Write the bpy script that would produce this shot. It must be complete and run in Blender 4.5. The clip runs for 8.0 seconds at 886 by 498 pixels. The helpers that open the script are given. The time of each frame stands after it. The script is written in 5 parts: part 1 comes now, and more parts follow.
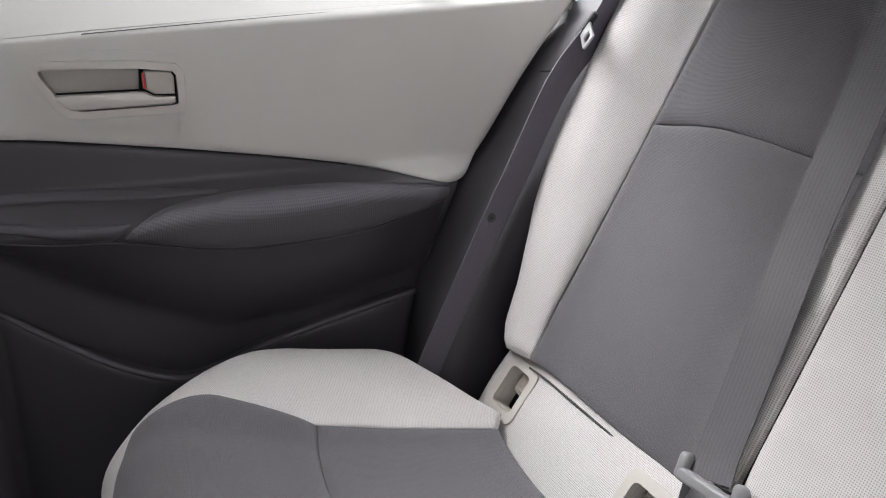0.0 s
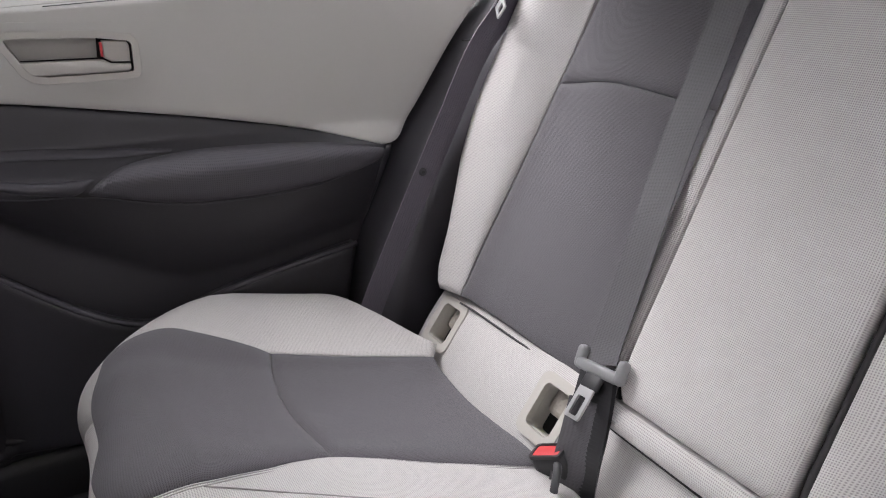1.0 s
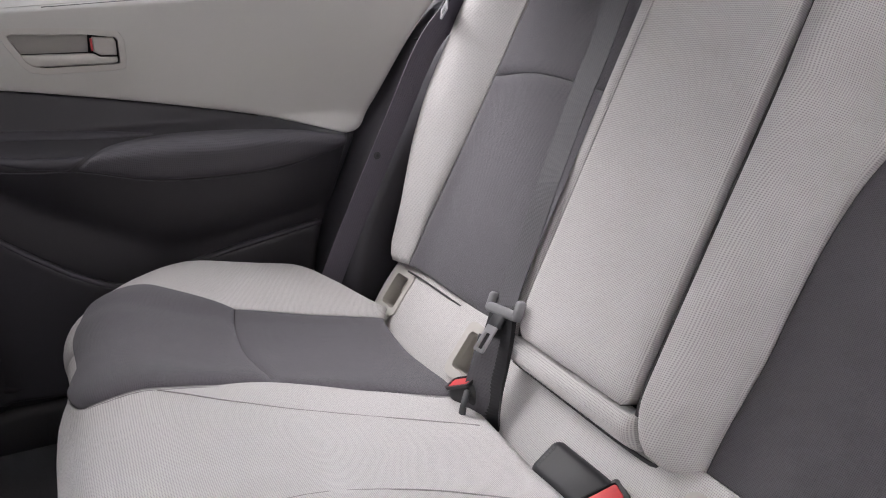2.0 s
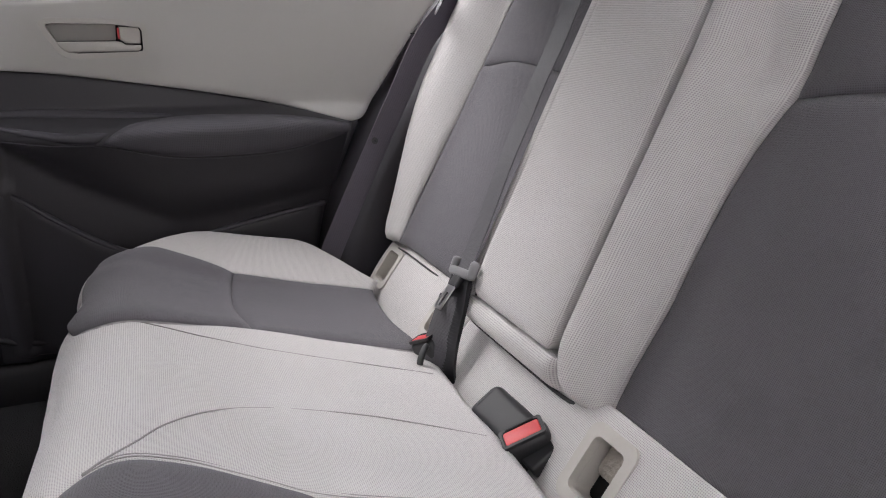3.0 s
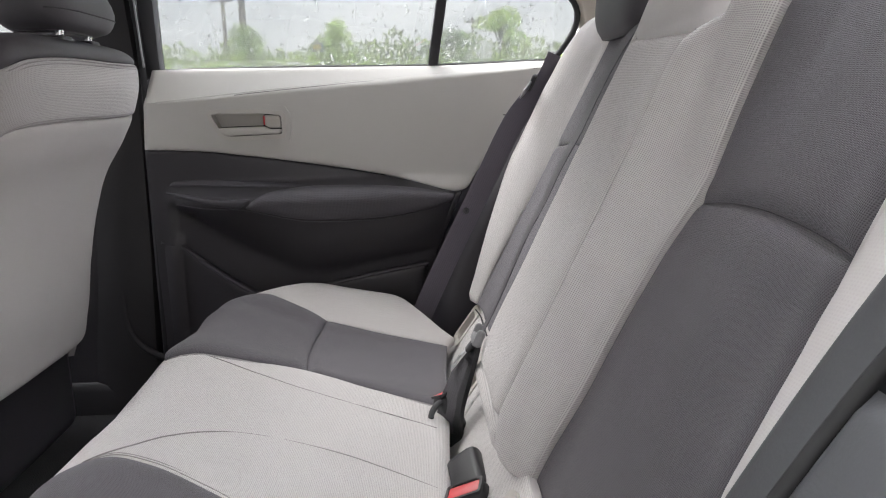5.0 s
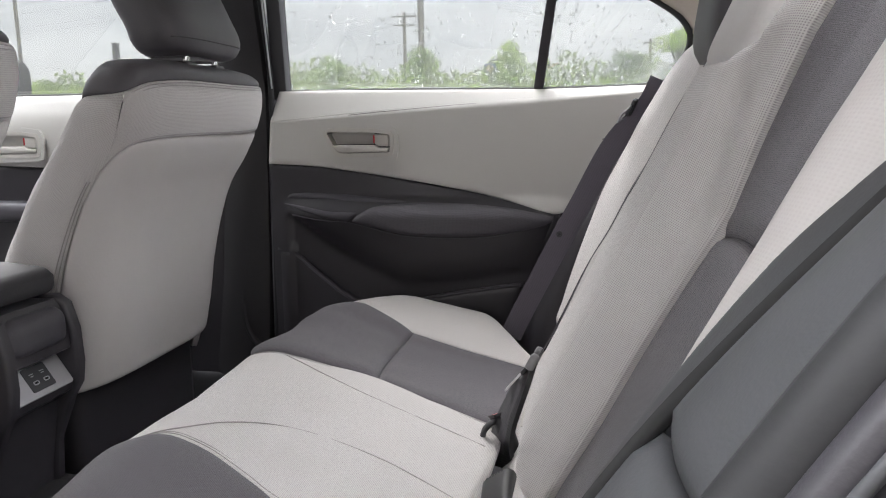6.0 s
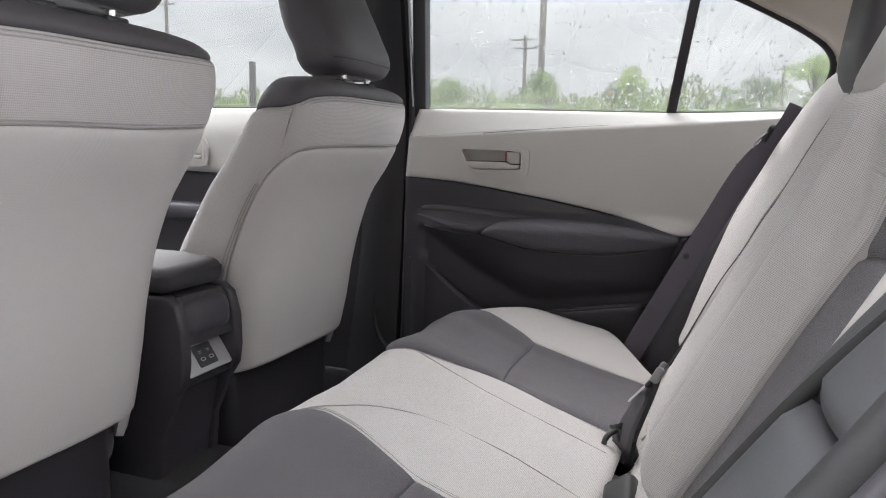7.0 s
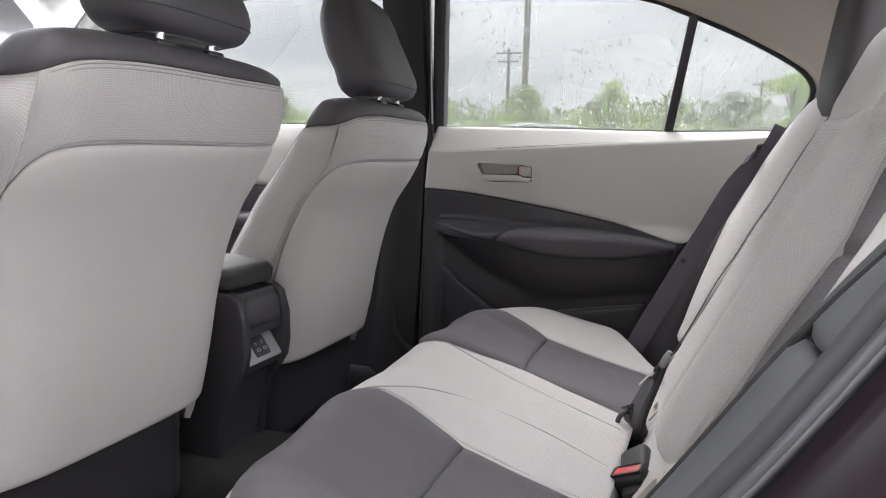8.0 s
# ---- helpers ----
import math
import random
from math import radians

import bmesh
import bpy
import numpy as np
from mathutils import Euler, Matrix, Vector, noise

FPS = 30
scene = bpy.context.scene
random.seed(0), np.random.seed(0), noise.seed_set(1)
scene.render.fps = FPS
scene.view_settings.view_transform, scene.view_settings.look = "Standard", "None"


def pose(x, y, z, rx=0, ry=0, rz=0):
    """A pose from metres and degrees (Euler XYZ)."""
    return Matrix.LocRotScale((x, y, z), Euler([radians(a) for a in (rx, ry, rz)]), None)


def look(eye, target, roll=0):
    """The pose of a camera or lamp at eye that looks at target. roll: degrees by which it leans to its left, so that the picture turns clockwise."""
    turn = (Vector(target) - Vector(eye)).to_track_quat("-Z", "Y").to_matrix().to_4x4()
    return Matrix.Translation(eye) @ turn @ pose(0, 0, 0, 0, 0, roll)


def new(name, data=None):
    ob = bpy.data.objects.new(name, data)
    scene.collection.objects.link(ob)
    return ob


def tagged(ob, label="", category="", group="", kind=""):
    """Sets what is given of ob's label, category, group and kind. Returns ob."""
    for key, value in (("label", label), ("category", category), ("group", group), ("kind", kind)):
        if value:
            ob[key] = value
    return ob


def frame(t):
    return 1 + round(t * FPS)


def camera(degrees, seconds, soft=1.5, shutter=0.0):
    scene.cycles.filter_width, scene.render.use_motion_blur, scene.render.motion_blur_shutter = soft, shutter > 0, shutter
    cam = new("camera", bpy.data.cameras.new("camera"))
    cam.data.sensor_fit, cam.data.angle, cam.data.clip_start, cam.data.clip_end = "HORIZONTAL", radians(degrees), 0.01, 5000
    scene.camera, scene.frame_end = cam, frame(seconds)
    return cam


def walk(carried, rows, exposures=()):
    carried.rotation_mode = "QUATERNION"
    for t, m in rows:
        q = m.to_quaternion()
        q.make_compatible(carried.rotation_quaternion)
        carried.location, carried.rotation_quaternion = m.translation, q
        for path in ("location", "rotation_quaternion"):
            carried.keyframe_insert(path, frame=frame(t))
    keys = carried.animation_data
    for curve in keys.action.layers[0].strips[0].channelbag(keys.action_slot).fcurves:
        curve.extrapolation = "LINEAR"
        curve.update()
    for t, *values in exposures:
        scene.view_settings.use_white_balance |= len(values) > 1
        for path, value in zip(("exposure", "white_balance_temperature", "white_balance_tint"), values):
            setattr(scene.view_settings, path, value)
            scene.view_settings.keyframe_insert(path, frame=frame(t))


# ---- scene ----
cam = camera(63.4, 8.0, 1.1)
EXPOSURES = [(0.0, 4.10, 6190, 13), (1.0, 3.95, 6200, 15), (2.0, 3.86, 6230, 16), (3.5, 3.80, 6230, 14), (5.5, 3.86, 6290, 12), (8.0, 3.84, 6270, 13)]
PATH = [
    (0, (-0.4356, -0.2630, 0.9560), (0.3258, 1.4727, 0.3170), -0.2),
    (0.5, (-0.4670, -0.3207, 0.9420), (0.3659, 1.3779, 0.2930), -0.4),
    (1, (-0.4741, -0.3945, 0.9240), (0.4108, 1.2789, 0.2800), -0.7),
    (1.5, (-0.4626, -0.4780, 0.9110), (0.4275, 1.2012, 0.2890), -0.8),
    (2, (-0.4506, -0.5746, 0.8960), (0.4115, 1.1288, 0.2980), -0.8),
    (3.5, (-0.3463, -0.7842, 0.8380), (0.2779, 1.0453, 0.3260), -0.6),
    (4, (-0.3052, -0.8550, 0.8640), (0.1790, 1.0264, 0.3880), -1.2),
    (5.5, (0.0006, -0.8888, 0.9060), (-0.1534, 1.0714, 0.5360), -1.3),
    (6, (0.0503, -0.8969, 0.9030), (-0.3220, 1.0384, 0.5630), -0.6),
    (6.5, (0.0604, -0.9183, 0.9010), (-0.4916, 0.9785, 0.5890), 0.4),
    (7, (0.0299, -0.9771, 0.8950), (-0.6356, 0.8874, 0.6110), 1.3),
    (7.5, (-0.0050, -1.0477, 0.8930), (-0.6715, 0.8189, 0.6250), 1.7),
    (8, (-0.0025, -1.1549, 0.8990), (-0.6251, 0.7298, 0.6480), 1.6),
]
walk(cam, [(t, look(eye, target, roll)) for t, eye, target, roll in PATH], EXPOSURES)


# ---- world: overcast sky, brighter overhead than at the horizon ----
def build_world():
    w = bpy.data.worlds.new("overcast")
    scene.world = w
    w.use_nodes = True
    nt = w.node_tree
    nt.nodes.clear()
    N, K = nt.nodes.new, nt.links.new
    out, bg = N("ShaderNodeOutputWorld"), N("ShaderNodeBackground")
    sky = N("ShaderNodeTexSky")
    sky.sky_type, sky.sun_disc = "NISHITA", False
    sky.sun_elevation, sky.sun_rotation = radians(52), radians(SUN_ROT)
    co = N("ShaderNodeTexCoord")
    sep = N("ShaderNodeSeparateXYZ")
    K(co.outputs["Generated"], sep.inputs[0])
    grad = N("ShaderNodeMapRange")
    grad.inputs[1].default_value, grad.inputs[2].default_value = 0.0, 0.9
    grad.inputs[3].default_value, grad.inputs[4].default_value = 1.0, SKY_TOP
    sq = N("ShaderNodeMath")
    sq.operation = "POWER"
    sq.inputs[1].default_value = 1.7
    up = N("ShaderNodeMath")
    up.operation = "MAXIMUM"
    up.inputs[1].default_value = 0.0
    K(sep.outputs[2], up.inputs[0])
    K(up.outputs[0], sq.inputs[0])
    K(sq.outputs[0], grad.inputs[0])
    mp = N("ShaderNodeMapping")
    mp.inputs["Scale"].default_value = (1.6, 1.6, 5.0)
    K(co.outputs["Generated"], mp.inputs[0])
    nz = N("ShaderNodeTexNoise")
    nz.inputs["Scale"].default_value, nz.inputs["Detail"].default_value = 2.2, 6.0
    nz.inputs["Roughness"].default_value = 0.55
    K(mp.outputs[0], nz.inputs["Vector"])
    cr = N("ShaderNodeValToRGB")
    cr.color_ramp.elements[0].position, cr.color_ramp.elements[0].color = 0.34, (0.60, 0.615, 0.63, 1)
    cr.color_ramp.elements[1].position, cr.color_ramp.elements[1].color = 0.66, (1.0, 0.99, 0.98, 1)
    K(nz.outputs[0], cr.inputs[0])
    mul = N("ShaderNodeVectorMath")
    mul.operation = "SCALE"
    K(cr.outputs[0], mul.inputs[0])
    K(grad.outputs[0], mul.inputs["Scale"])
    sc = N("ShaderNodeVectorMath")
    sc.operation = "SCALE"
    sc.inputs["Scale"].default_value = 0.01
    K(sky.outputs[0], sc.inputs[0])
    add = N("ShaderNodeVectorMath")
    add.operation = "ADD"
    K(mul.outputs[0], add.inputs[0])
    K(sc.outputs[0], add.inputs[1])
    K(add.outputs[0], bg.inputs[0])
    bg.inputs[1].default_value = SKY_STRENGTH
    K(bg.outputs[0], out.inputs[0])
    sun = new("sun", bpy.data.lights.new("sun", "SUN"))
    sun.data.energy, sun.data.angle, sun.data.color = 0.6, radians(45), (1.0, 0.97, 0.93)
    sun.matrix_world = look((0, 0, 8), Vector((0, 0, 8)) - Vector((math.sin(radians(SUN_ROT)) * 0.616, math.cos(radians(SUN_ROT)) * 0.616, 0.788)))


GLASS_TINT = (0.070, 0.072, 0.0695)
SKY_STRENGTH, SKY_TOP, SUN_ROT = 0.65, 2.6, -38.0
build_world()


# ---- materials ----
def material(name, color, rough=0.6, metal=0.0, scale=40.0, vary=0.12, bump=0.15, bump_dist=0.001, weave=0.0, weave_depth=0.0, sheen=0.0, coat=0.0, spec=0.5, weave_dark=0.0, weave_b=0.0, stain=0.06):
    m = bpy.data.materials.new(name)
    m.use_nodes = True
    nt = m.node_tree
    N, K = nt.nodes.new, nt.links.new
    b = nt.nodes["Principled BSDF"]
    b.inputs["Roughness"].default_value = rough
    b.inputs["Metallic"].default_value = metal
    b.inputs["Specular IOR Level"].default_value = spec
    b.inputs["Sheen Weight"].default_value = sheen
    b.inputs["Coat Weight"].default_value = coat
    co = N("ShaderNodeTexCoord")
    n1 = N("ShaderNodeTexNoise")
    n1.inputs["Scale"].default_value, n1.inputs["Detail"].default_value = scale, 4.0
    K(co.outputs["Object"], n1.inputs["Vector"])
    n2 = N("ShaderNodeTexNoise")
    n2.inputs["Scale"].default_value, n2.inputs["Detail"].default_value = 5.0, 3.0
    K(co.outputs["Object"], n2.inputs["Vector"])

    def mixc(f, a, bcol):
        x = N("ShaderNodeMix")
        x.data_type = "RGBA"
        if isinstance(f, float):
            x.inputs[0].default_value = f
        else:
            K(f, x.inputs[0])
        for s, v in ((6, a), (7, bcol)):
            if isinstance(v, tuple):
                x.inputs[s].default_value = (*v, 1)
            else:
                K(v, x.inputs[s])
        return x.outputs[2]

    dark = tuple(c * (1 - vary) for c in color)
    lite = tuple(min(1, c * (1 + vary)) for c in color)
    col = mixc(n1.outputs[0], dark, lite)
    st = N("ShaderNodeMapRange")
    st.inputs[1].default_value, st.inputs[2].default_value = 0.45, 0.75
    st.inputs[3].default_value, st.inputs[4].default_value = 0.0, stain * 4
    K(n2.outputs[0], st.inputs[0])
    col = mixc(st.outputs[0], col, tuple(c * 0.82 for c in color))
    height = n1.outputs[0]
    if weave:
        uv = N("ShaderNodeUVMap")
        sp = N("ShaderNodeSeparateXYZ")
        K(uv.outputs[0], sp.inputs[0])

        def wave(sock, period):
            f = N("ShaderNodeMath")
            f.operation = "MULTIPLY"
            f.inputs[1].default_value = 2 * math.pi / period
            K(sock, f.inputs[0])
            s = N("ShaderNodeMath")
            s.operation = "SINE"
            K(f.outputs[0], s.inputs[0])
            return s.outputs[0]

        def half(sock):
            h = N("ShaderNodeMath")
            h.operation = "MULTIPLY_ADD"
            h.inputs[1].default_value, h.inputs[2].default_value = 0.5, 0.5
            K(sock, h.inputs[0])
            return h.outputs[0]

        q = N("ShaderNodeMath")
        q.operation = "MULTIPLY"
        K(half(wave(sp.outputs[0], weave)), q.inputs[0])
        K(half(wave(sp.outputs[1], weave_b or weave)), q.inputs[1])
        if weave_dark:
            inv = N("ShaderNodeMath")
            inv.operation = "MULTIPLY"
            inv.inputs[1].default_value = weave_dark
            K(q.outputs[0], inv.inputs[0])
            col = mixc(inv.outputs[0], col, tuple(c * 0.22 for c in color))
        bw = N("ShaderNodeBump")
        bw.invert = True
        bw.inputs["Strength"].default_value, bw.inputs["Distance"].default_value = weave_depth, 0.0006
        K(q.outputs[0], bw.inputs["Height"])
    bn = N("ShaderNodeBump")
    bn.inputs["Strength"].default_value, bn.inputs["Distance"].default_value = bump, bump_dist
    K(height, bn.inputs["Height"])
    if weave:
        K(bw.outputs[0], bn.inputs["Normal"])
    K(bn.outputs[0], b.inputs["Normal"])
    K(col, b.inputs["Base Color"])
    rr = N("ShaderNodeMapRange")
    rr.inputs[3].default_value, rr.inputs[4].default_value = max(0, rough - 0.08), min(1, rough + 0.08)
    K(n2.outputs[0], rr.inputs[0])
    K(rr.outputs[0], b.inputs["Roughness"])
    return m


def glass(name, color, ior=1.45, rough=0.0, white_mix=0.0):
    m = bpy.data.materials.new(name)
    m.use_nodes = True
    b = m.node_tree.nodes["Principled BSDF"]
    b.inputs["Base Color"].default_value = (*color, 1)
    b.inputs["Transmission Weight"].default_value = 1.0
    b.inputs["Roughness"].default_value = rough
    b.inputs["IOR"].default_value = ior
    if white_mix:
        nt = m.node_tree
        # white translucent share: imitates haze in panes and bright sky in drops
        mix, veil = nt.nodes.new("ShaderNodeMixShader"), nt.nodes.new("ShaderNodeBsdfTranslucent")
        veil.inputs[0].default_value = (0.9, 0.92, 0.9, 1)
        mix.inputs[0].default_value = white_mix
        nt.links.new(b.outputs[0], mix.inputs[1])
        nt.links.new(veil.outputs[0], mix.inputs[2])
        nt.links.new(mix.outputs[0], nt.nodes["Material Output"].inputs[0])
    return m


LIGHT_KNIT = material("light_knit_fabric", (0.63, 0.61, 0.595), 0.9, weave=0.0021, weave_depth=0.8, weave_dark=0.62, sheen=0.1, scale=300, vary=0.05, spec=0.2)
# the pale rear knit again, darkened to hold the front seats' shade
SHADED_KNIT = material("shaded_front_knit", (0.47, 0.45, 0.435), 0.9, weave=0.0024, weave_depth=0.7, weave_dark=0.35, sheen=0.1, scale=300, vary=0.05, spec=0.2)
LIGHT_CLOTH = material("light_smooth_cloth", (0.50, 0.48, 0.465), 0.8, scale=500, vary=0.04, weave=0.002, weave_depth=0.15, weave_dark=0.06, spec=0.3)
DARK_CLOTH = material("dark_grey_cloth", (0.128, 0.122, 0.133), 0.85, weave=0.0016, weave_depth=0.7, weave_dark=0.65, sheen=0.15, scale=420, vary=0.1, spec=0.2)
DARK_HIDE = material("dark_grey_leatherette", (0.062, 0.058, 0.063), 0.55, scale=260, vary=0.08, bump=0.25, bump_dist=0.0006)
DOOR_LIGHT = material("pale_grey_moulded_plastic", (0.50, 0.49, 0.46), 0.55, scale=700, vary=0.03, bump=0.2, bump_dist=0.0005)
DOOR_BLACK = material("black_moulded_plastic", (0.030, 0.028, 0.032), 0.40, scale=600, vary=0.15, bump=0.3, bump_dist=0.0005)
SOFT_BLACK = material("charcoal_soft_trim", (0.050, 0.047, 0.054), 0.48, scale=500, vary=0.12, bump=0.3, bump_dist=0.0005)
ARM_CLOTH = material("charcoal_armrest_cloth", (0.085, 0.080, 0.090), 0.7, weave=0.003, weave_depth=0.4, weave_dark=0.35, scale=400, vary=0.1)
WEBBING = material("dark_webbing", (0.12, 0.108, 0.132), 0.6, weave=0.0045, weave_b=0.0016, weave_depth=0.5, weave_dark=0.3, scale=300, vary=0.08)
BELT_DARK = material("charcoal_webbing", (0.075, 0.072, 0.079), 0.55, weave=0.0045, weave_b=0.0016, weave_depth=0.5, weave_dark=0.3, scale=300, vary=0.08)
CARPET = material("black_carpet", (0.026, 0.025, 0.027), 0.95, scale=350, vary=0.4, bump=0.9, bump_dist=0.003)
HEADLINER = material("beige_headliner", (0.47, 0.43, 0.37), 0.95, scale=350, vary=0.05, bump=0.3, bump_dist=0.001)
CHROME = material("chrome", (0.75, 0.75, 0.76), 0.18, 1.0, vary=0.02, bump=0.02)
STEEL = material("grey_steel", (0.55, 0.55, 0.56), 0.3, 1.0, vary=0.05, bump=0.05)
GREY_PLASTIC = material("grey_plastic", (0.046, 0.047, 0.050), 0.55, scale=500, vary=0.06)
BUCKLE_BLACK = material("black_buckle_plastic", (0.018, 0.018, 0.02), 0.42, scale=500, vary=0.1, bump=0.2, bump_dist=0.0004)
RED = material("red_button_plastic", (0.62, 0.055, 0.06), 0.4, scale=300, vary=0.08)
SILVER = material("silver_painted_plastic", (0.42, 0.42, 0.43), 0.40, 0.15, scale=500, vary=0.04)
BEZEL = material("ivory_plastic", (0.50, 0.48, 0.44), 0.45, scale=400, vary=0.04, bump=0.1)
FOAM = material("beige_foam", (0.36, 0.33, 0.29), 0.95, scale=200, vary=0.2, bump=0.8, bump_dist=0.003)
# flat black: stands in for shade in hollows, also joints, marks, far windows
SHADE_MARK_BLACK = material("shade_and_mark_black", (0.012, 0.012, 0.012), 0.9)
PAINT = material("dark_car_paint", (0.009, 0.006, 0.008), 0.30, spec=0.12, scale=900, vary=0.1, bump=0.02)
RUBBER = material("black_rubber_seal", (0.013, 0.013, 0.014), 0.65, scale=300, vary=0.15)
PILLAR_BLACK = material("black_pillar_trim", (0.016, 0.015, 0.017), 0.5, scale=600, vary=0.15, bump=0.3, bump_dist=0.0005)
TONGUE = material("light_grey_plastic", (0.20, 0.20, 0.205), 0.42, scale=500, vary=0.06)
LID_HIDE = material("dark_padded_hide", (0.026, 0.025, 0.027), 0.72, scale=260, vary=0.1, bump=0.3, bump_dist=0.0006)
STITCH = material("grey_thread", (0.30, 0.285, 0.28), 0.8, scale=900, vary=0.2)
# seam thread, and the painted shade in the bench's gaps
SEAM_AND_SHADE = material("seam_thread_and_gap_shade", (0.05, 0.048, 0.05), 0.85, scale=900, vary=0.2)
PANE = glass("tinted_window_glass", GLASS_TINT, white_mix=0.014)
# whitened, so that drops look as bright as refracted sky
WATER = glass("rain_water", (1, 1, 1), 1.33, white_mix=0.45)


# ---- mesh helpers ----
def mesh_part(name, verts, faces, mat, parent=None, label="", smooth=True, uvs=None):
    me = bpy.data.meshes.new(name)
    me.from_pydata([tuple(v) for v in verts], [], faces)
    if uvs is not None:
        layer = me.uv_layers.new(name="UVMap")
        for lp in me.loops:
            layer.data[lp.index].uv = uvs[lp.vertex_index]
    if smooth:
        me.polygons.foreach_set("use_smooth", [True] * len(me.polygons))
    me.materials.append(mat)
    me.update()
    ob = new(name, me)
    ob.parent = parent
    if label:
        tagged(ob, label)
    return ob


def part(name, bm, mat, parent=None, label="", smooth=True, angle=40):
    me = bpy.data.meshes.new(name)
    bmesh.ops.recalc_face_normals(bm, faces=bm.faces)
    for e in bm.edges:
        if len(e.link_faces) == 2 and e.calc_face_angle(0) > radians(angle):
            e.smooth = False
    for f in bm.faces:
        f.smooth = smooth
    bm.to_mesh(me)
    bm.free()
    me.materials.append(mat)
    ob = new(name, me)
    ob.parent = parent
    if label:
        tagged(ob, label)
    return ob


def thing(name, label, category, at=(0, 0, 0), group="", kind=""):
    ob = new(name)
    ob.location = at
    ob.empty_display_size = 0.05
    tagged(ob, label, category, group, kind)
    return ob


def spline(pts, n):
    """Points along a smooth curve through pts, even by chord length."""
    p = np.array(pts, float)
    if len(p) == 2:
        t = np.linspace(0, 1, n)[:, None]
        return p[0] * (1 - t) + p[1] * t
    q = np.vstack([2 * p[0] - p[1], p, 2 * p[-1] - p[-2]])
    out = []
    for i in range(len(p) - 1):
        a, b, c, d = q[i:i + 4]
        t = np.linspace(0, 1, 24, endpoint=False)[:, None]
        out.append(0.5 * (2 * b + (c - a) * t + (2 * a - 5 * b + 4 * c - d) * t ** 2 + (3 * b - a - 3 * c + d) * t ** 3))
    out = np.vstack(out + [p[-1:]])
    s = np.concatenate([[0], np.cumsum(np.linalg.norm(np.diff(out, axis=0), axis=1))])
    w = np.linspace(0, s[-1], n)
    return np.stack([np.interp(w, s, out[:, k]) for k in range(out.shape[1])], 1)


def table(xs, ys):
    """A smooth function through the given values (monotone between them)."""
    xs, ys = np.array(xs, float), np.array(ys, float)
    d = np.diff(ys) / np.diff(xs)
    m = np.concatenate([[d[0]], [0 if a * b <= 0 else 2 * a * b / (a + b) for a, b in zip(d[:-1], d[1:])], [d[-1]]])

    def f(x):
        x = np.clip(x, xs[0], xs[-1])
        i = np.clip(np.searchsorted(xs, x) - 1, 0, len(xs) - 2)
        h = xs[i + 1] - xs[i]
        t = (x - xs[i]) / h
        return ((2 * t ** 3 - 3 * t ** 2 + 1) * ys[i] + (t ** 3 - 2 * t ** 2 + t) * h * m[i] + (-2 * t ** 3 + 3 * t ** 2) * ys[i + 1] + (t ** 3 - t ** 2) * h * m[i + 1])

    return f


OUTWARD = {}  # which way the outside of each shape lies


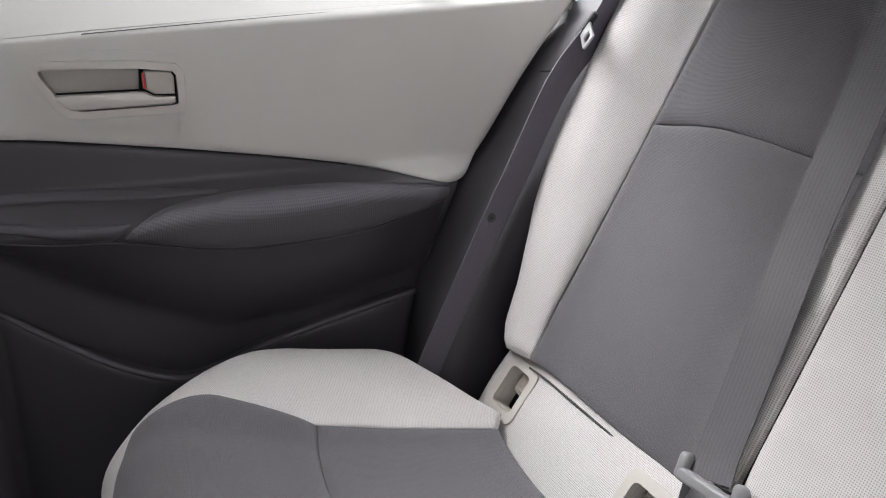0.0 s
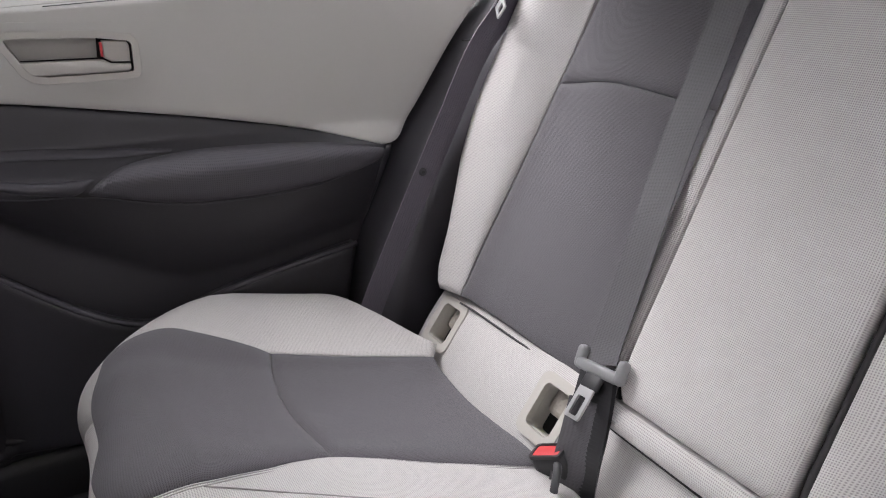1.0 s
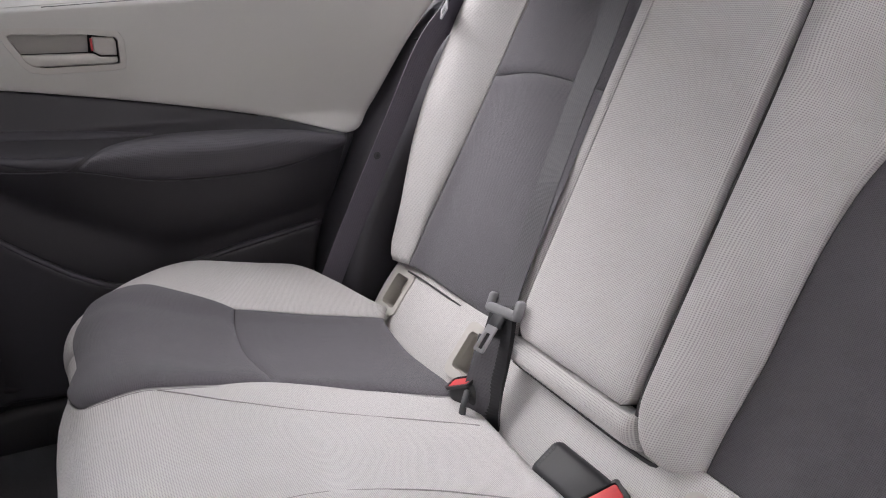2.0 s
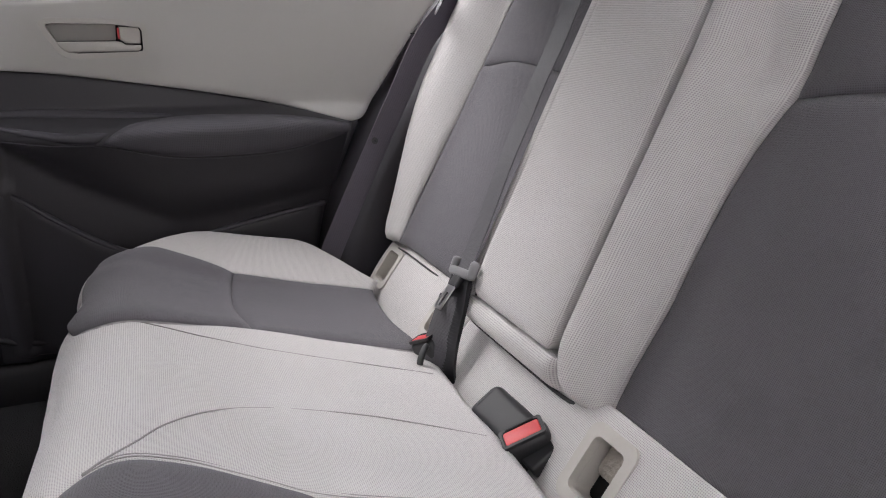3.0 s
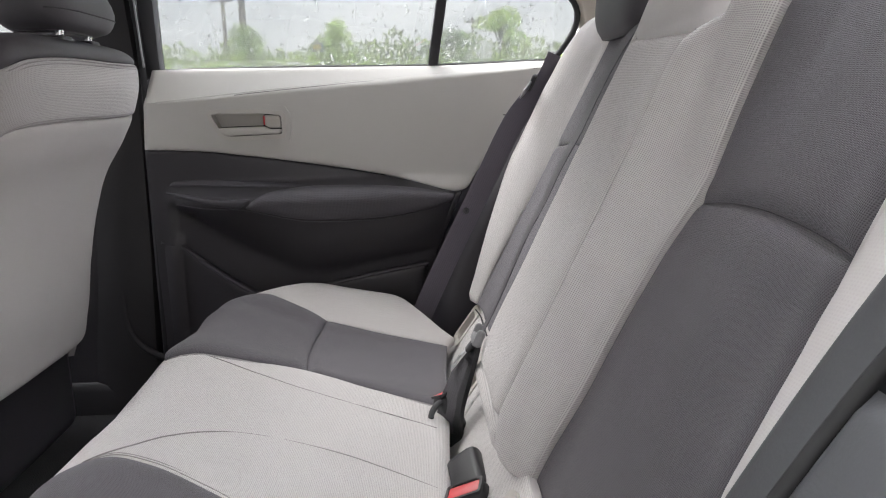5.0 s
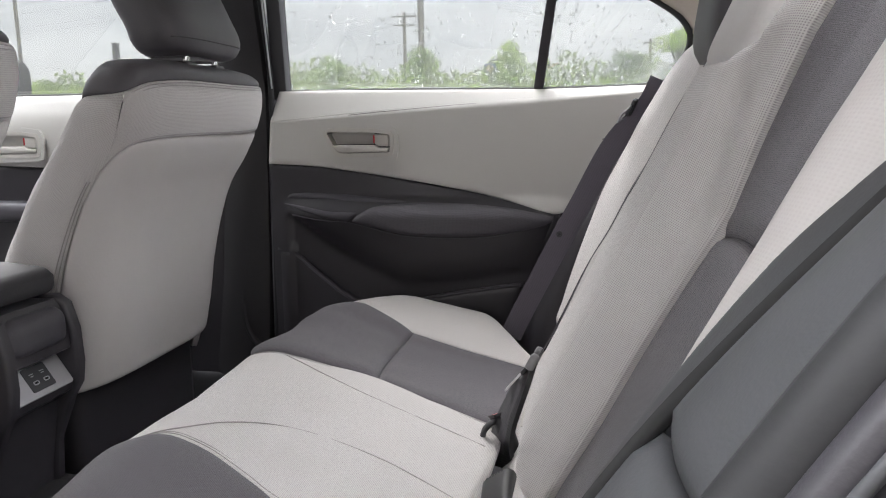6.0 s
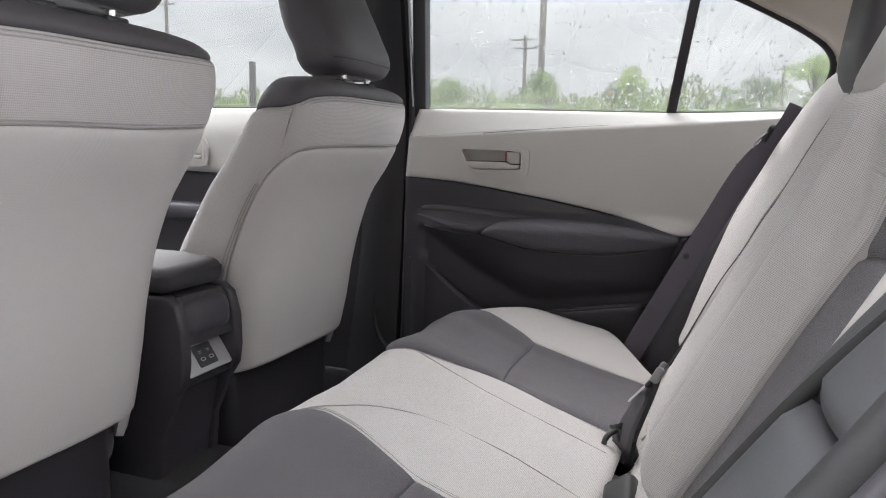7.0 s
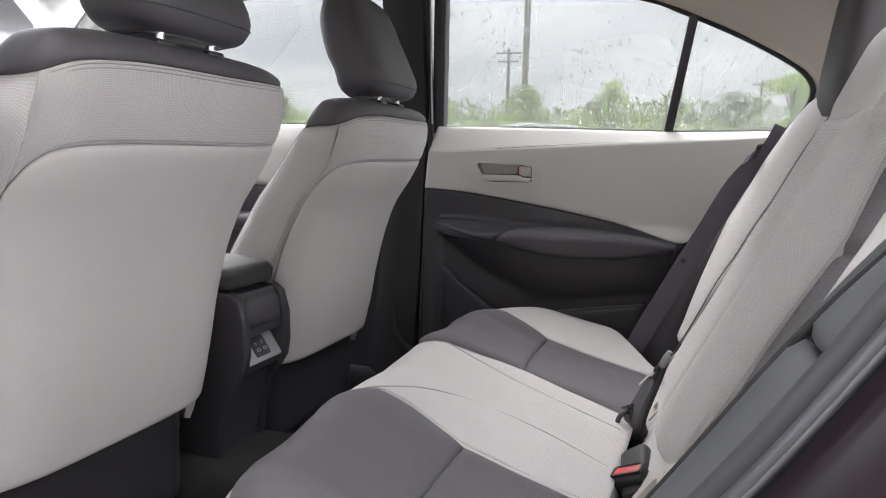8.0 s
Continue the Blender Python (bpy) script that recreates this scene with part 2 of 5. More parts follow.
def patch(name, mat, parent, a, b, surf, nu=40, nv=24, puff=0.006, edge=0.02, skirt=0.015, label="", hole=None, wrinkle=0.0, edges="abse", lift=0.0, seed=0.0):
    """A padded panel on surf between the curves a and b (given in surf's two coordinates). It swells by puff away from its edges,
    dips to the seams and has a skirt that closes its thickness."""
    A, B = spline(a, nu), spline(b, nu)
    v = np.linspace(0, 1, nv)
    v = 0.5 - 0.5 * np.cos(np.pi * v) if nv > 6 else v
    G = A[:, None, :] * (1 - v)[None, :, None] + B[:, None, :] * v[None, :, None]
    P = np.array([[surf(p[0], p[1]) for p in row] for row in G], float)
    du, dv = np.gradient(P, axis=0), np.gradient(P, axis=1)
    nrm = np.cross(du, dv)
    side = 1 if (nrm @ np.array(OUTWARD[surf])).sum() > 0 else -1
    nrm *= side
    nrm /= np.linalg.norm(nrm, axis=2)[:, :, None] + 1e-12
    lu = np.concatenate([np.zeros((1, nv)), np.cumsum(np.linalg.norm(np.diff(P, axis=0), axis=2), axis=0)])
    lv = np.concatenate([np.zeros((nu, 1)), np.cumsum(np.linalg.norm(np.diff(P, axis=1), axis=2), axis=1)], axis=1)
    f = np.ones((nu, nv))
    for key, d in (("s", lu), ("e", lu[-1:] - lu), ("a", lv), ("b", lv[:, -1:] - lv)):
        if key in edges:
            x = np.clip(d / edge, 0, 1)
            f *= np.sqrt(1 - (1 - x) ** 2)
    off = lift + puff * f
    if wrinkle:
        off = off + wrinkle * f * np.array([[noise.noise(Vector(p * 9 + seed)) + 0.5 * noise.noise(Vector(p * 27 + seed)) for p in row] for row in P])
    Q = P + nrm * off[:, :, None]
    verts = Q.reshape(-1, 3).tolist()
    mu, mv = lu[:, nv // 2][:, None] + 0 * lv, lv
    uvs = np.stack([mu, mv], 2).reshape(-1, 2).tolist()
    idx = lambda i, j: i * nv + j
    faces = []
    for i in range(nu - 1):
        for j in range(nv - 1):
            if hole and hole(*(G[i, j] + G[i + 1, j + 1]) / 2):
                continue
            q = (idx(i, j), idx(i + 1, j), idx(i + 1, j + 1), idx(i, j + 1))
            faces.append(q if side > 0 else q[::-1])
    loop = [(i, 0) for i in range(nu)] + [(nu - 1, j) for j in range(1, nv)] + [(i, nv - 1) for i in range(nu - 2, -1, -1)] + [(0, j) for j in range(nv - 2, 0, -1)]
    base = len(verts)
    for i, j in loop:
        verts.append((Q[i, j] - nrm[i, j] * (skirt + off[i, j])).tolist())
        uvs.append(uvs[idx(i, j)])
    n = len(loop)
    for k in range(n):
        c, d = idx(*loop[k]), idx(*loop[(k + 1) % n])
        q = (d, c, base + k, base + (k + 1) % n)
        faces.append(q if side > 0 else q[::-1])
    return mesh_part(name, verts, faces, mat, parent, label, True, uvs)


def tube(name, pts, r, mat, parent=None, label="", seg=6, n=40, flat=1.0):
    """A round (or flattened) rod along a smooth curve."""
    c = spline(pts, n)
    t = np.gradient(c, axis=0)
    t /= np.linalg.norm(t, axis=1)[:, None] + 1e-12
    up = np.array([0.0, 0, 1]) if abs(t[:, 2]).mean() < 0.8 else np.array([0.0, 1, 0])
    verts, faces = [], []
    for i in range(n):
        s = np.cross(t[i], up)
        s /= np.linalg.norm(s) + 1e-12
        w = np.cross(s, t[i])
        for k in range(seg):
            an = 2 * math.pi * k / seg
            verts.append(c[i] + r * (math.cos(an) * s + flat * math.sin(an) * w))
    for i in range(n - 1):
        for k in range(seg):
            faces.append((i * seg + k, i * seg + (k + 1) % seg, (i + 1) * seg + (k + 1) % seg, (i + 1) * seg + k))
    faces += [tuple(range(seg))[::-1], tuple((n - 1) * seg + k for k in range(seg))]
    return mesh_part(name, verts, faces, mat, parent, label)


def rbox(size, at=(0, 0, 0), bevel=0.004, seg=3, m=None):
    """A box with rounded edges as a bmesh."""
    bm = bmesh.new()
    bmesh.ops.create_cube(bm, size=1, matrix=Matrix.Diagonal((*size, 1)))
    bmesh.ops.bevel(bm, geom=list(bm.edges), offset=min(bevel, 0.45 * min(size)), segments=seg, profile=0.5, affect="EDGES")
    bm.transform((Matrix() if m is None else m) @ Matrix.Translation(at))
    return bm


def slab(outline, depth, m, bevel=0.002, seg=2):
    """A plate with the given 2D outline, depth thick towards local -z, its upper rim rounded."""
    bm = bmesh.new()
    vs = [bm.verts.new((x, y, 0)) for x, y in outline]
    f = bm.faces.new(vs)
    r = bmesh.ops.extrude_face_region(bm, geom=[f])
    low = [v for v in r["geom"] if isinstance(v, bmesh.types.BMVert)]
    for v in low:
        v.co.z = -depth
    bmesh.ops.recalc_face_normals(bm, faces=bm.faces)
    if bevel:
        bmesh.ops.bevel(bm, geom=[e for e in bm.edges if all(abs(v.co.z) < 1e-7 for v in e.verts)], offset=bevel, segments=seg, profile=0.5, affect="EDGES")
    bm.transform(m)
    return bm


def rounded(w, h, r, n=5, cx=0.0, cy=0.0):
    """The outline of a rectangle with round corners."""
    out = []
    for qx, qy, a0 in ((1, 1, 0), (-1, 1, 90), (-1, -1, 180), (1, -1, 270)):
        for k in range(n + 1):
            a = radians(a0 + 90 * k / n)
            out.append((cx + qx * (w / 2 - r) + r * math.cos(a), cy + qy * (h / 2 - r) + r * math.sin(a)))
    return out


def ring(outer, inner, depth, m, bevel=0.0015):
    """A frame between two outlines with equally many points; depth is its thickness towards local -z."""
    bm = bmesh.new()
    n = len(outer)
    L = [[bm.verts.new((x, y, z)) for x, y in o] for o, z in ((outer, -depth), (outer, 0), (inner, 0), (inner, -depth))]
    for a, b in ((0, 1), (1, 2), (2, 3), (3, 0)):
        for k in range(n):
            bm.faces.new((L[a][k], L[a][(k + 1) % n], L[b][(k + 1) % n], L[b][k]))
    if bevel:
        bmesh.ops.bevel(bm, geom=[e for e in bm.edges if all(abs(v.co.z) < 1e-7 for v in e.verts) and len(e.link_faces) == 2 and abs(e.calc_face_angle(0)) > 0.5], offset=bevel, segments=2, profile=0.5, affect="EDGES")
    bm.transform(m)
    return bm


def axes(o, x, y, z):
    m = Matrix((x, y, z)).transposed().to_4x4()
    m.translation = o
    return m


def offset_outline(pts, d):
    """The outline moved inwards by d (counter-clockwise outlines)."""
    n, out = len(pts), []
    for i in range(n):
        p, q, r = Vector(pts[i - 1]), Vector(pts[i]), Vector(pts[(i + 1) % n])
        e1, e2 = (q - p).normalized(), (r - q).normalized()
        n1, n2 = Vector((-e1.y, e1.x)), Vector((-e2.y, e2.x))
        b = (n1 + n2)
        b = b / max(0.3, b.length_squared / 2)
        out.append((q.x + b.x * d, q.y + b.y * d))
    return out


def merged(*bms):
    """One bmesh out of several."""
    out = bmesh.new()
    for b in bms:
        me = bpy.data.meshes.new("joined")
        b.to_mesh(me)
        b.free()
        out.from_mesh(me)
        bpy.data.meshes.remove(me)
    return out


# ---- rear bench: shapes of cushion and backrest ----
side_rise = table([0, 0.12, 0.20, 0.26, 0.35, 0.43, 0.48, 0.55, 0.60, 0.63, 0.66, 0.68], [0.012, 0.015, 0.013, 0.006, 0.0, 0.006, 0.024, 0.048, 0.056, 0.044, 0.0, -0.07])


front_lift = table([0.20, 0.28, 0.35, 0.40, 0.44, 0.50], [0.0, 0.003, 0.013, 0.024, 0.031, 0.034])
lift_side = table([0.0, 0.10, 0.22, 0.40, 0.46, 0.52, 0.58], [0.82, 0.85, 1.0, 1.0, 0.75, 0.25, 0.0])


def cushion_at(a, y):
    """A place on the bench cushion: a runs forward from the rear edge and over the front roll."""
    lim = 0.423 - 3.0 * max(0.0, abs(y) - 0.41) ** 2 - (6.0 * max(0.0, -y - 0.44) ** 2)
    k = float(lift_side(abs(y))) * (1 - 2.2 * max(0.0, -y - 0.30))
    th, r = math.atan(0.2 + 0.12 * k), 0.060
    if a <= lim:
        x, z = -a, 0.425 + 0.2 * (a - 0.08) + k * float(front_lift(a))
        ang = math.atan(0.2) + (th - math.atan(0.2)) * min(1.0, max(0.0, (a - 0.22) / (lim - 0.22)))
    else:
        s = (a - lim) / r
        end = th + radians(98)
        x0, z0 = -lim, 0.425 + 0.2 * (lim - 0.08) + k * float(front_lift(lim))
        cx, cz = x0 - r * math.sin(th), z0 - r * math.cos(th)
        ang = th - min(s, end)
        x, z = cx + r * math.sin(ang), cz + r * math.cos(ang)
        if s > end:
            d = (s - end) * r
            x, z = x - d * math.cos(ang), z + d * math.sin(ang)
    h = float(side_rise(abs(y)))
    return (x + h * math.sin(ang), y, z + h * math.cos(ang))


back_off = table([0, 0.10, 0.125, 0.15, 0.17, 0.19, 0.21, 0.26, 0.35, 0.43, 0.470, 0.50, 0.53, 0.555, 0.575, 0.592, 0.605, 0.625], [0.042, 0.042, 0.037, 0.017, -0.003, -0.010, -0.010, -0.006, -0.002, -0.003, 0.001, 0.025, 0.047, 0.053, 0.049, 0.036, 0.014, -0.04])
near_off = table([0.47, 0.50, 0.53, 0.55, 0.565, 0.58, 0.60, 0.63], [0.001, 0.008, 0.034, 0.050, 0.055, 0.052, 0.026, -0.03])
back_rise = table([-0.05, 0.0, 0.03, 0.08, 0.15, 0.20, 0.30, 0.40, 0.50, 0.55, 0.62], [0.2, 0.3, 0.36, 0.53, 0.72, 0.82, 1.0, 0.97, 0.90, 0.78, 0.45])
near_rise = table([-0.05, 0.0, 0.10, 0.20, 0.26, 0.40, 0.50, 0.56, 0.62], [0.2, 0.3, 0.68, 1.0, 1.02, 1.0, 0.92, 0.8, 0.45])
back_pinch = table([-0.03, 0.0, 0.03, 0.08, 0.15, 0.20, 0.30], [1.85, 1.75, 1.45, 1.40, 1.20, 1.06, 1.0])
foot_round = table([-0.04, -0.02, 0.0, 0.035], [0.45, 0.62, 0.85, 1.0])
shoulder_off = table([0.10, 0.15, 0.18, 0.21, 0.25, 0.30], [0.0, 0.018, 0.034, 0.030, 0.013, 0.0])
UPX, UPZ = 0.440, 0.898


def back_at(y, s):
    """A place on the rear backrest: s runs up along its slope. It rolls back at the top."""
    o = float(back_off(abs(y)))
    if y > 0.470:
        o = 0.001 + (float(back_off(0.47 + (y - 0.47) * float(back_pinch(s)))) - 0.001) * float(back_rise(s))
    elif y < -0.470:
        o = 0.001 + (float(near_off(-y)) - 0.001) * float(near_rise(s))
    elif abs(y) < 0.19 and s < 0.035:
        o = -0.010 + (o + 0.010) * float(foot_round(s))
    if -0.30 < y < -0.10 and s > 0.36:
        o += float(shoulder_off(-y)) * min(1.0, (s - 0.36) / 0.16)
    x, z, nx, nz = 0.026 + UPX * s, 0.503 + UPZ * s, -UPZ, UPX
    if s > 0.555:
        t = (s - 0.555) / 0.05
        k = min(t, 1.9)
        x, z = 0.026 + UPX * 0.555 + 0.05 * (UPX * math.sin(k) + UPZ * (1 - math.cos(k))), 0.503 + UPZ * 0.555 + 0.05 * (UPZ * math.sin(k) - UPX * (1 - math.cos(k)))
        nx, nz = -UPZ * math.cos(k) + UPX * math.sin(k), UPX * math.cos(k) + UPZ * math.sin(k)
    return (x + nx * o, y, z + nz * o)


SEAM_OUT = [(0.045, 0.455), (0.165, 0.462), (0.281, 0.472), (0.32, 0.490), (0.37, 0.508), (0.41, 0.517), (0.445, 0.503), (0.472, 0.460), (0.488, 0.42), (0.498, 0.385)]
BOLSTER_EDGE = [(0.030, 0.478), (0.065, 0.508), (0.105, 0.552), (0.145, 0.600), (0.20, 0.640), (0.277, 0.655), (0.33, 0.657), (0.38, 0.642), (0.43, 0.612), (0.48, 0.580), (0.54, 0.540), (0.62, 0.47)]
INSERT_IN = [(0.058, 0.150), (0.16, 0.182), (0.283, 0.222), (0.36, 0.196), (0.42, 0.170), (0.455, 0.164), (0.480, 0.178), (0.492, 0.21), (0.498, 0.25)]
INSERT_IN_L = [(0.075, -0.225), (0.175, -0.211), (0.279, -0.194), (0.33, -0.175), (0.383, -0.160), (0.43, -0.162), (0.455, -0.178), (0.475, -0.202), (0.490, -0.24)]


def neg(pts):
    return [(a, -y) for a, y in pts]


def on(surf, pts, lift, n=40, side=None):
    """The curve pts (in surf's coordinates) in space, raised by lift straight up or along side."""
    w = Vector(side or (0, 0, 1))
    return [tuple(Vector(surf(*p)) + w * lift) for p in spline(pts, n)]


INNER_EDGE = [(-0.170, -0.018), (-0.172, 0.03), (-0.175, 0.07), (-0.178, 0.11), (-0.179, 0.168), (-0.182, 0.227), (-0.190, 0.28), (-0.207, 0.334), (-0.214, 0.40), (-0.222, 0.46), (-0.230, 0.53), (-0.234, 0.62)]


def arched(y, s):
    """The backrest beside the open door, its cross seam bowed upwards."""
    k = min(1.0, max(0.0, (-y - 0.207) / 0.26))
    return back_at(y, s + 0.044 * k * (1 - k) * max(0.0, 1 - abs(s - 0.332) / 0.25))


def creased(a, y):
    """The cushion round its cross seams, which bow towards the front edge."""
    k = min(1.0, max(0.0, (y - 0.234) / 0.236 if y > 0 else (-y - 0.17) / 0.30))
    return cushion_at(a + 0.040 * k * (1 - k) * max(0.0, 1 - abs(a - 0.279) / 0.12), y)


def bench_cushion():
    t = part("cushion", rbox((0.40, 1.16, 0.18), (-0.27, 0, 0.29), 0.03), SOFT_BLACK, BENCH, "wide bench cushion in pale knit with two dark grey inserts")
    C = cushion_at
    patch("front_insert", DARK_CLOTH, t, SEAM_OUT[2:], INSERT_IN[2:], creased, 46, 36, 0.011, 0.028, wrinkle=0.0012, label="dark grey cloth insert")
    patch("rear_insert", DARK_CLOTH, t, SEAM_OUT[:3], INSERT_IN[:3], creased, 36, 36, 0.007, 0.022, wrinkle=0.0012, label="dark grey cloth insert")
    patch("side_bolster", LIGHT_KNIT, t, BOLSTER_EDGE, SEAM_OUT, C, 60, 30, 0.005, 0.016, wrinkle=0.001, label="pale knit side bolster")
    patch("front_strip", LIGHT_KNIT, t, [(0.62, 0.47), (0.66, 0.36), (0.66, 0.24)], [SEAM_OUT[-1], (0.501, 0.32), INSERT_IN[-1]], C, 30, 14, 0.004, 0.012)
    right = INSERT_IN + [(0.52, 0.262), (0.66, 0.265)]
    left = INSERT_IN_L + [(0.52, -0.25), (0.66, -0.25)]
    patch("centre_panel", LIGHT_KNIT, t, right, left, C, 64, 50, 0.004, 0.014, wrinkle=0.0014, label="pale knit centre panel")
    so = neg(SEAM_OUT)
    patch("front_insert", DARK_CLOTH, t, INSERT_IN_L[2:], so[2:], creased, 46, 36, 0.011, 0.028, wrinkle=0.0012, label="dark grey cloth insert")
    patch("rear_insert", DARK_CLOTH, t, INSERT_IN_L[:3], so[:3], creased, 36, 36, 0.007, 0.022, wrinkle=0.0012, label="dark grey cloth insert")
    patch("side_bolster", LIGHT_KNIT, t, so, neg(BOLSTER_EDGE), C, 60, 30, 0.005, 0.016, wrinkle=0.001, label="pale knit side bolster")
    patch("front_strip", LIGHT_KNIT, t, [INSERT_IN_L[-1], (0.501, -0.31), so[-1]], [(0.66, -0.25), (0.66, -0.33), (0.62, -0.47)], C, 30, 14, 0.004, 0.012)
    for pts, d in ((INSERT_IN, -0.006), (INSERT_IN_L, 0.006), (INSERT_IN, -0.010), (INSERT_IN_L, 0.010)):
        tube("stitch_line", on(C, [(a, y + d) for a, y in pts[:7]], 0.0033), 0.0006, STITCH, t, n=60)
    # stitched lines over the centre panel
    tube("stitch_line", on(C, [(0.42, 0.158), (0.355, 0.152), (0.296, 0.142), (0.212, 0.117), (0.144, 0.095), (0.08, 0.073)], 0.0043), 0.0007, STITCH, t, n=60)
    tube("stitch_line", on(C, [(0.455, -0.172), (0.43, -0.141), (0.401, -0.092), (0.354, -0.045), (0.292, -0.025), (0.21, -0.036), (0.149, -0.061), (0.085, -0.094)], 0.0043), 0.0008, STITCH, t, n=60)


def latch(parent, y):
    """A child-seat anchor: an ivory bezel round an opening, with a steel bar inside."""
    m = axes((-0.0115 + 0.035 * y, y, 0.4545), Vector((0, -1, 0)), BIGHT_UP, BIGHT_N)
    o = rounded(0.072, 0.084, 0.014)
    i = rounded(0.047, 0.058, 0.008)
    t = thing("child_seat_anchor", "ivory plastic anchor bezel with an open slot", "anchor bezel", group="child seat anchors")
    t.matrix_world = m
    I = Matrix()
    part("bezel", ring(o, i, 0.014, Matrix.Translation((0, 0, 0.0095)), 0.004), BEZEL, t)
    wall = ring(rounded(0.050, 0.060, 0.006), rounded(0.0462, 0.0562, 0.006), 0.022, Matrix.Translation((0, 0, -0.001)), 0)
    part("slot_wall", wall, BEZEL, t)
    # black plate stands in for the shade deep inside the opening
    part("slot_back", rbox((0.056, 0.066, 0.004), (0, 0, -0.030), 0.001), SHADE_MARK_BLACK, t)
    part("foam", rbox((0.040, 0.034, 0.02), (-0.004, 0.012, -0.021), 0.008), FOAM, t, "torn beige foam")
    tube("anchor_bar", [(-0.022, 0.004, -0.03), (0, 0.004, -0.026), (0.022, 0.004, -0.03)], 0.003, STEEL, t, "steel anchor bar", n=8)
    part("slot_mark", rbox((0.002, 0.010, 0.001), (0.008, 0.0275, -0.010), 0.0004), SHADE_MARK_BLACK, t)


BIGHT_UP = Vector((0.062, 0, 0.085)).normalized()
BIGHT_N = Vector((0, -1, 0)).cross(BIGHT_UP).normalized()
LATCH_Y = (0.497, 0.217, -0.215, -0.495)


def bight_at(y, s):
    """The sloping flap between cushion and backrest."""
    p = Vector((-0.044 + 0.035 * y, y, 0.410)) + BIGHT_UP * s + BIGHT_N * (0.004 * math.sin(math.pi * min(1, max(0, s / 0.11))))
    return tuple(p)


def backrests():
    B = back_at
    # seat of one passenger beside the far door
    t = part("backrest", rbox((0.06, 0.46, 0.60), (-0.055, 0.372, 0.285), 0.02, m=axes((0.026, 0, 0.503), Vector((UPZ, 0, -UPX)), Vector((0, 1, 0)), Vector((UPX, 0, UPZ))) @ Matrix.Translation((0.115, 0, 0))), SOFT_BLACK, BENCH, "narrow backrest with pale knit bolster and dark grey insert")
    patch("side_bolster", LIGHT_KNIT, t, [(0.485, 0.0), (0.480, 0.12), (0.467, 0.35), (0.462, 0.5), (0.45, 0.60)], [(0.555, -0.01), (0.585, 0.10), (0.612, 0.22), (0.622, 0.40), (0.612, 0.50), (0.54, 0.61)], B, 60, 36, 0.006, 0.02, wrinkle=0.0012, label="pale knit side bolster")
    patch("lower_insert", DARK_CLOTH, t, [(0.159, -0.005), (0.36, 0.0), (0.485, 0.0)], [(0.159, 0.340), (0.349, 0.357), (0.467, 0.346)], B, 40, 46, 0.008, 0.02, wrinkle=0.0012, label="dark grey cloth insert")
    patch("upper_insert", DARK_CLOTH, t, [(0.159, 0.340), (0.349, 0.357), (0.467, 0.346)], [(0.159, 0.61), (0.34, 0.62), (0.45, 0.60)], B, 40, 30, 0.008, 0.02, wrinkle=0.0012, label="dark grey cloth insert")
    patch("inner_bolster", LIGHT_KNIT, t, [(0.113, -0.005), (0.113, 0.3), (0.113, 0.61)], [(0.158, -0.005), (0.158, 0.345), (0.158, 0.61)], B, 50, 18, 0.008, 0.014, label="pale knit edge strip")
    # a dark rod stands in for the shade under this backrest
    tube("seam", [tuple(Vector(B(y, -0.010)) - Vector((UPZ, 0, -UPX)) * 0.001) for y in np.linspace(0.16, 0.48, 20)], 0.0016, SEAM_AND_SHADE, t, "dark strip for the shade below the backrest", n=40)
    bight_panel(t, 0.146, 0.555, LATCH_Y[:2])
    # wide part, with the place for the armrest
    t = part("backrest", rbox((0.06, 0.72, 0.60), (-0.055, -0.24, 0.285), 0.02, m=axes((0.026, 0, 0.503), Vector((UPZ, 0, -UPX)), Vector((0, 1, 0)), Vector((UPX, 0, UPZ))) @ Matrix.Translation((0.115, 0, 0))), SOFT_BLACK, BENCH, "wide backrest with pale bolsters, dark insert and fold-down armrest")
    patch("inner_bolster", LIGHT_KNIT, t, INNER_EDGE, [(-0.145, -0.022), (-0.124, -0.014), (-0.112, 0.012), (-0.110, 0.06), (-0.110, 0.3), (-0.111, 0.45), (-0.128, 0.49), (-0.160, 0.52), (-0.172, 0.56), (-0.172, 0.62)], B, 60, 30, 0.013, 0.026, wrinkle=0.0012, lift=0.006, label="pale knit inner bolster")
    patch("lower_insert", DARK_CLOTH, t, INNER_EDGE[:8], [(-0.485, -0.015), (-0.478, 0.15), (-0.467, 0.331)], arched, 46, 40, 0.008, 0.02, wrinkle=0.0012, label="dark grey cloth insert")
    patch("upper_insert", DARK_CLOTH, t, INNER_EDGE[7:], [(-0.467, 0.331), (-0.46, 0.48), (-0.45, 0.62)], arched, 46, 40, 0.008, 0.02, wrinkle=0.0012, label="dark grey cloth insert")
    patch("side_bolster", LIGHT_CLOTH, t, [(-0.555, -0.01), (-0.585, 0.10), (-0.612, 0.22), (-0.622, 0.40), (-0.612, 0.50), (-0.54, 0.61)], [(-0.485, -0.02), (-0.480, 0.12), (-0.467, 0.35), (-0.462, 0.5), (-0.45, 0.60)], B, 60, 36, 0.006, 0.02, wrinkle=0.0012, label="pale smooth cloth side bolster")
    patch("lower_roll", LIGHT_KNIT, t, [(-0.112, -0.024), (0.02, -0.022), (0.118, -0.020)], [(-0.106, 0.008), (0.02, 0.008), (0.118, 0.010)], B, 40, 14, 0.012, 0.016, lift=0.001, label="pale knit roll below the armrest")
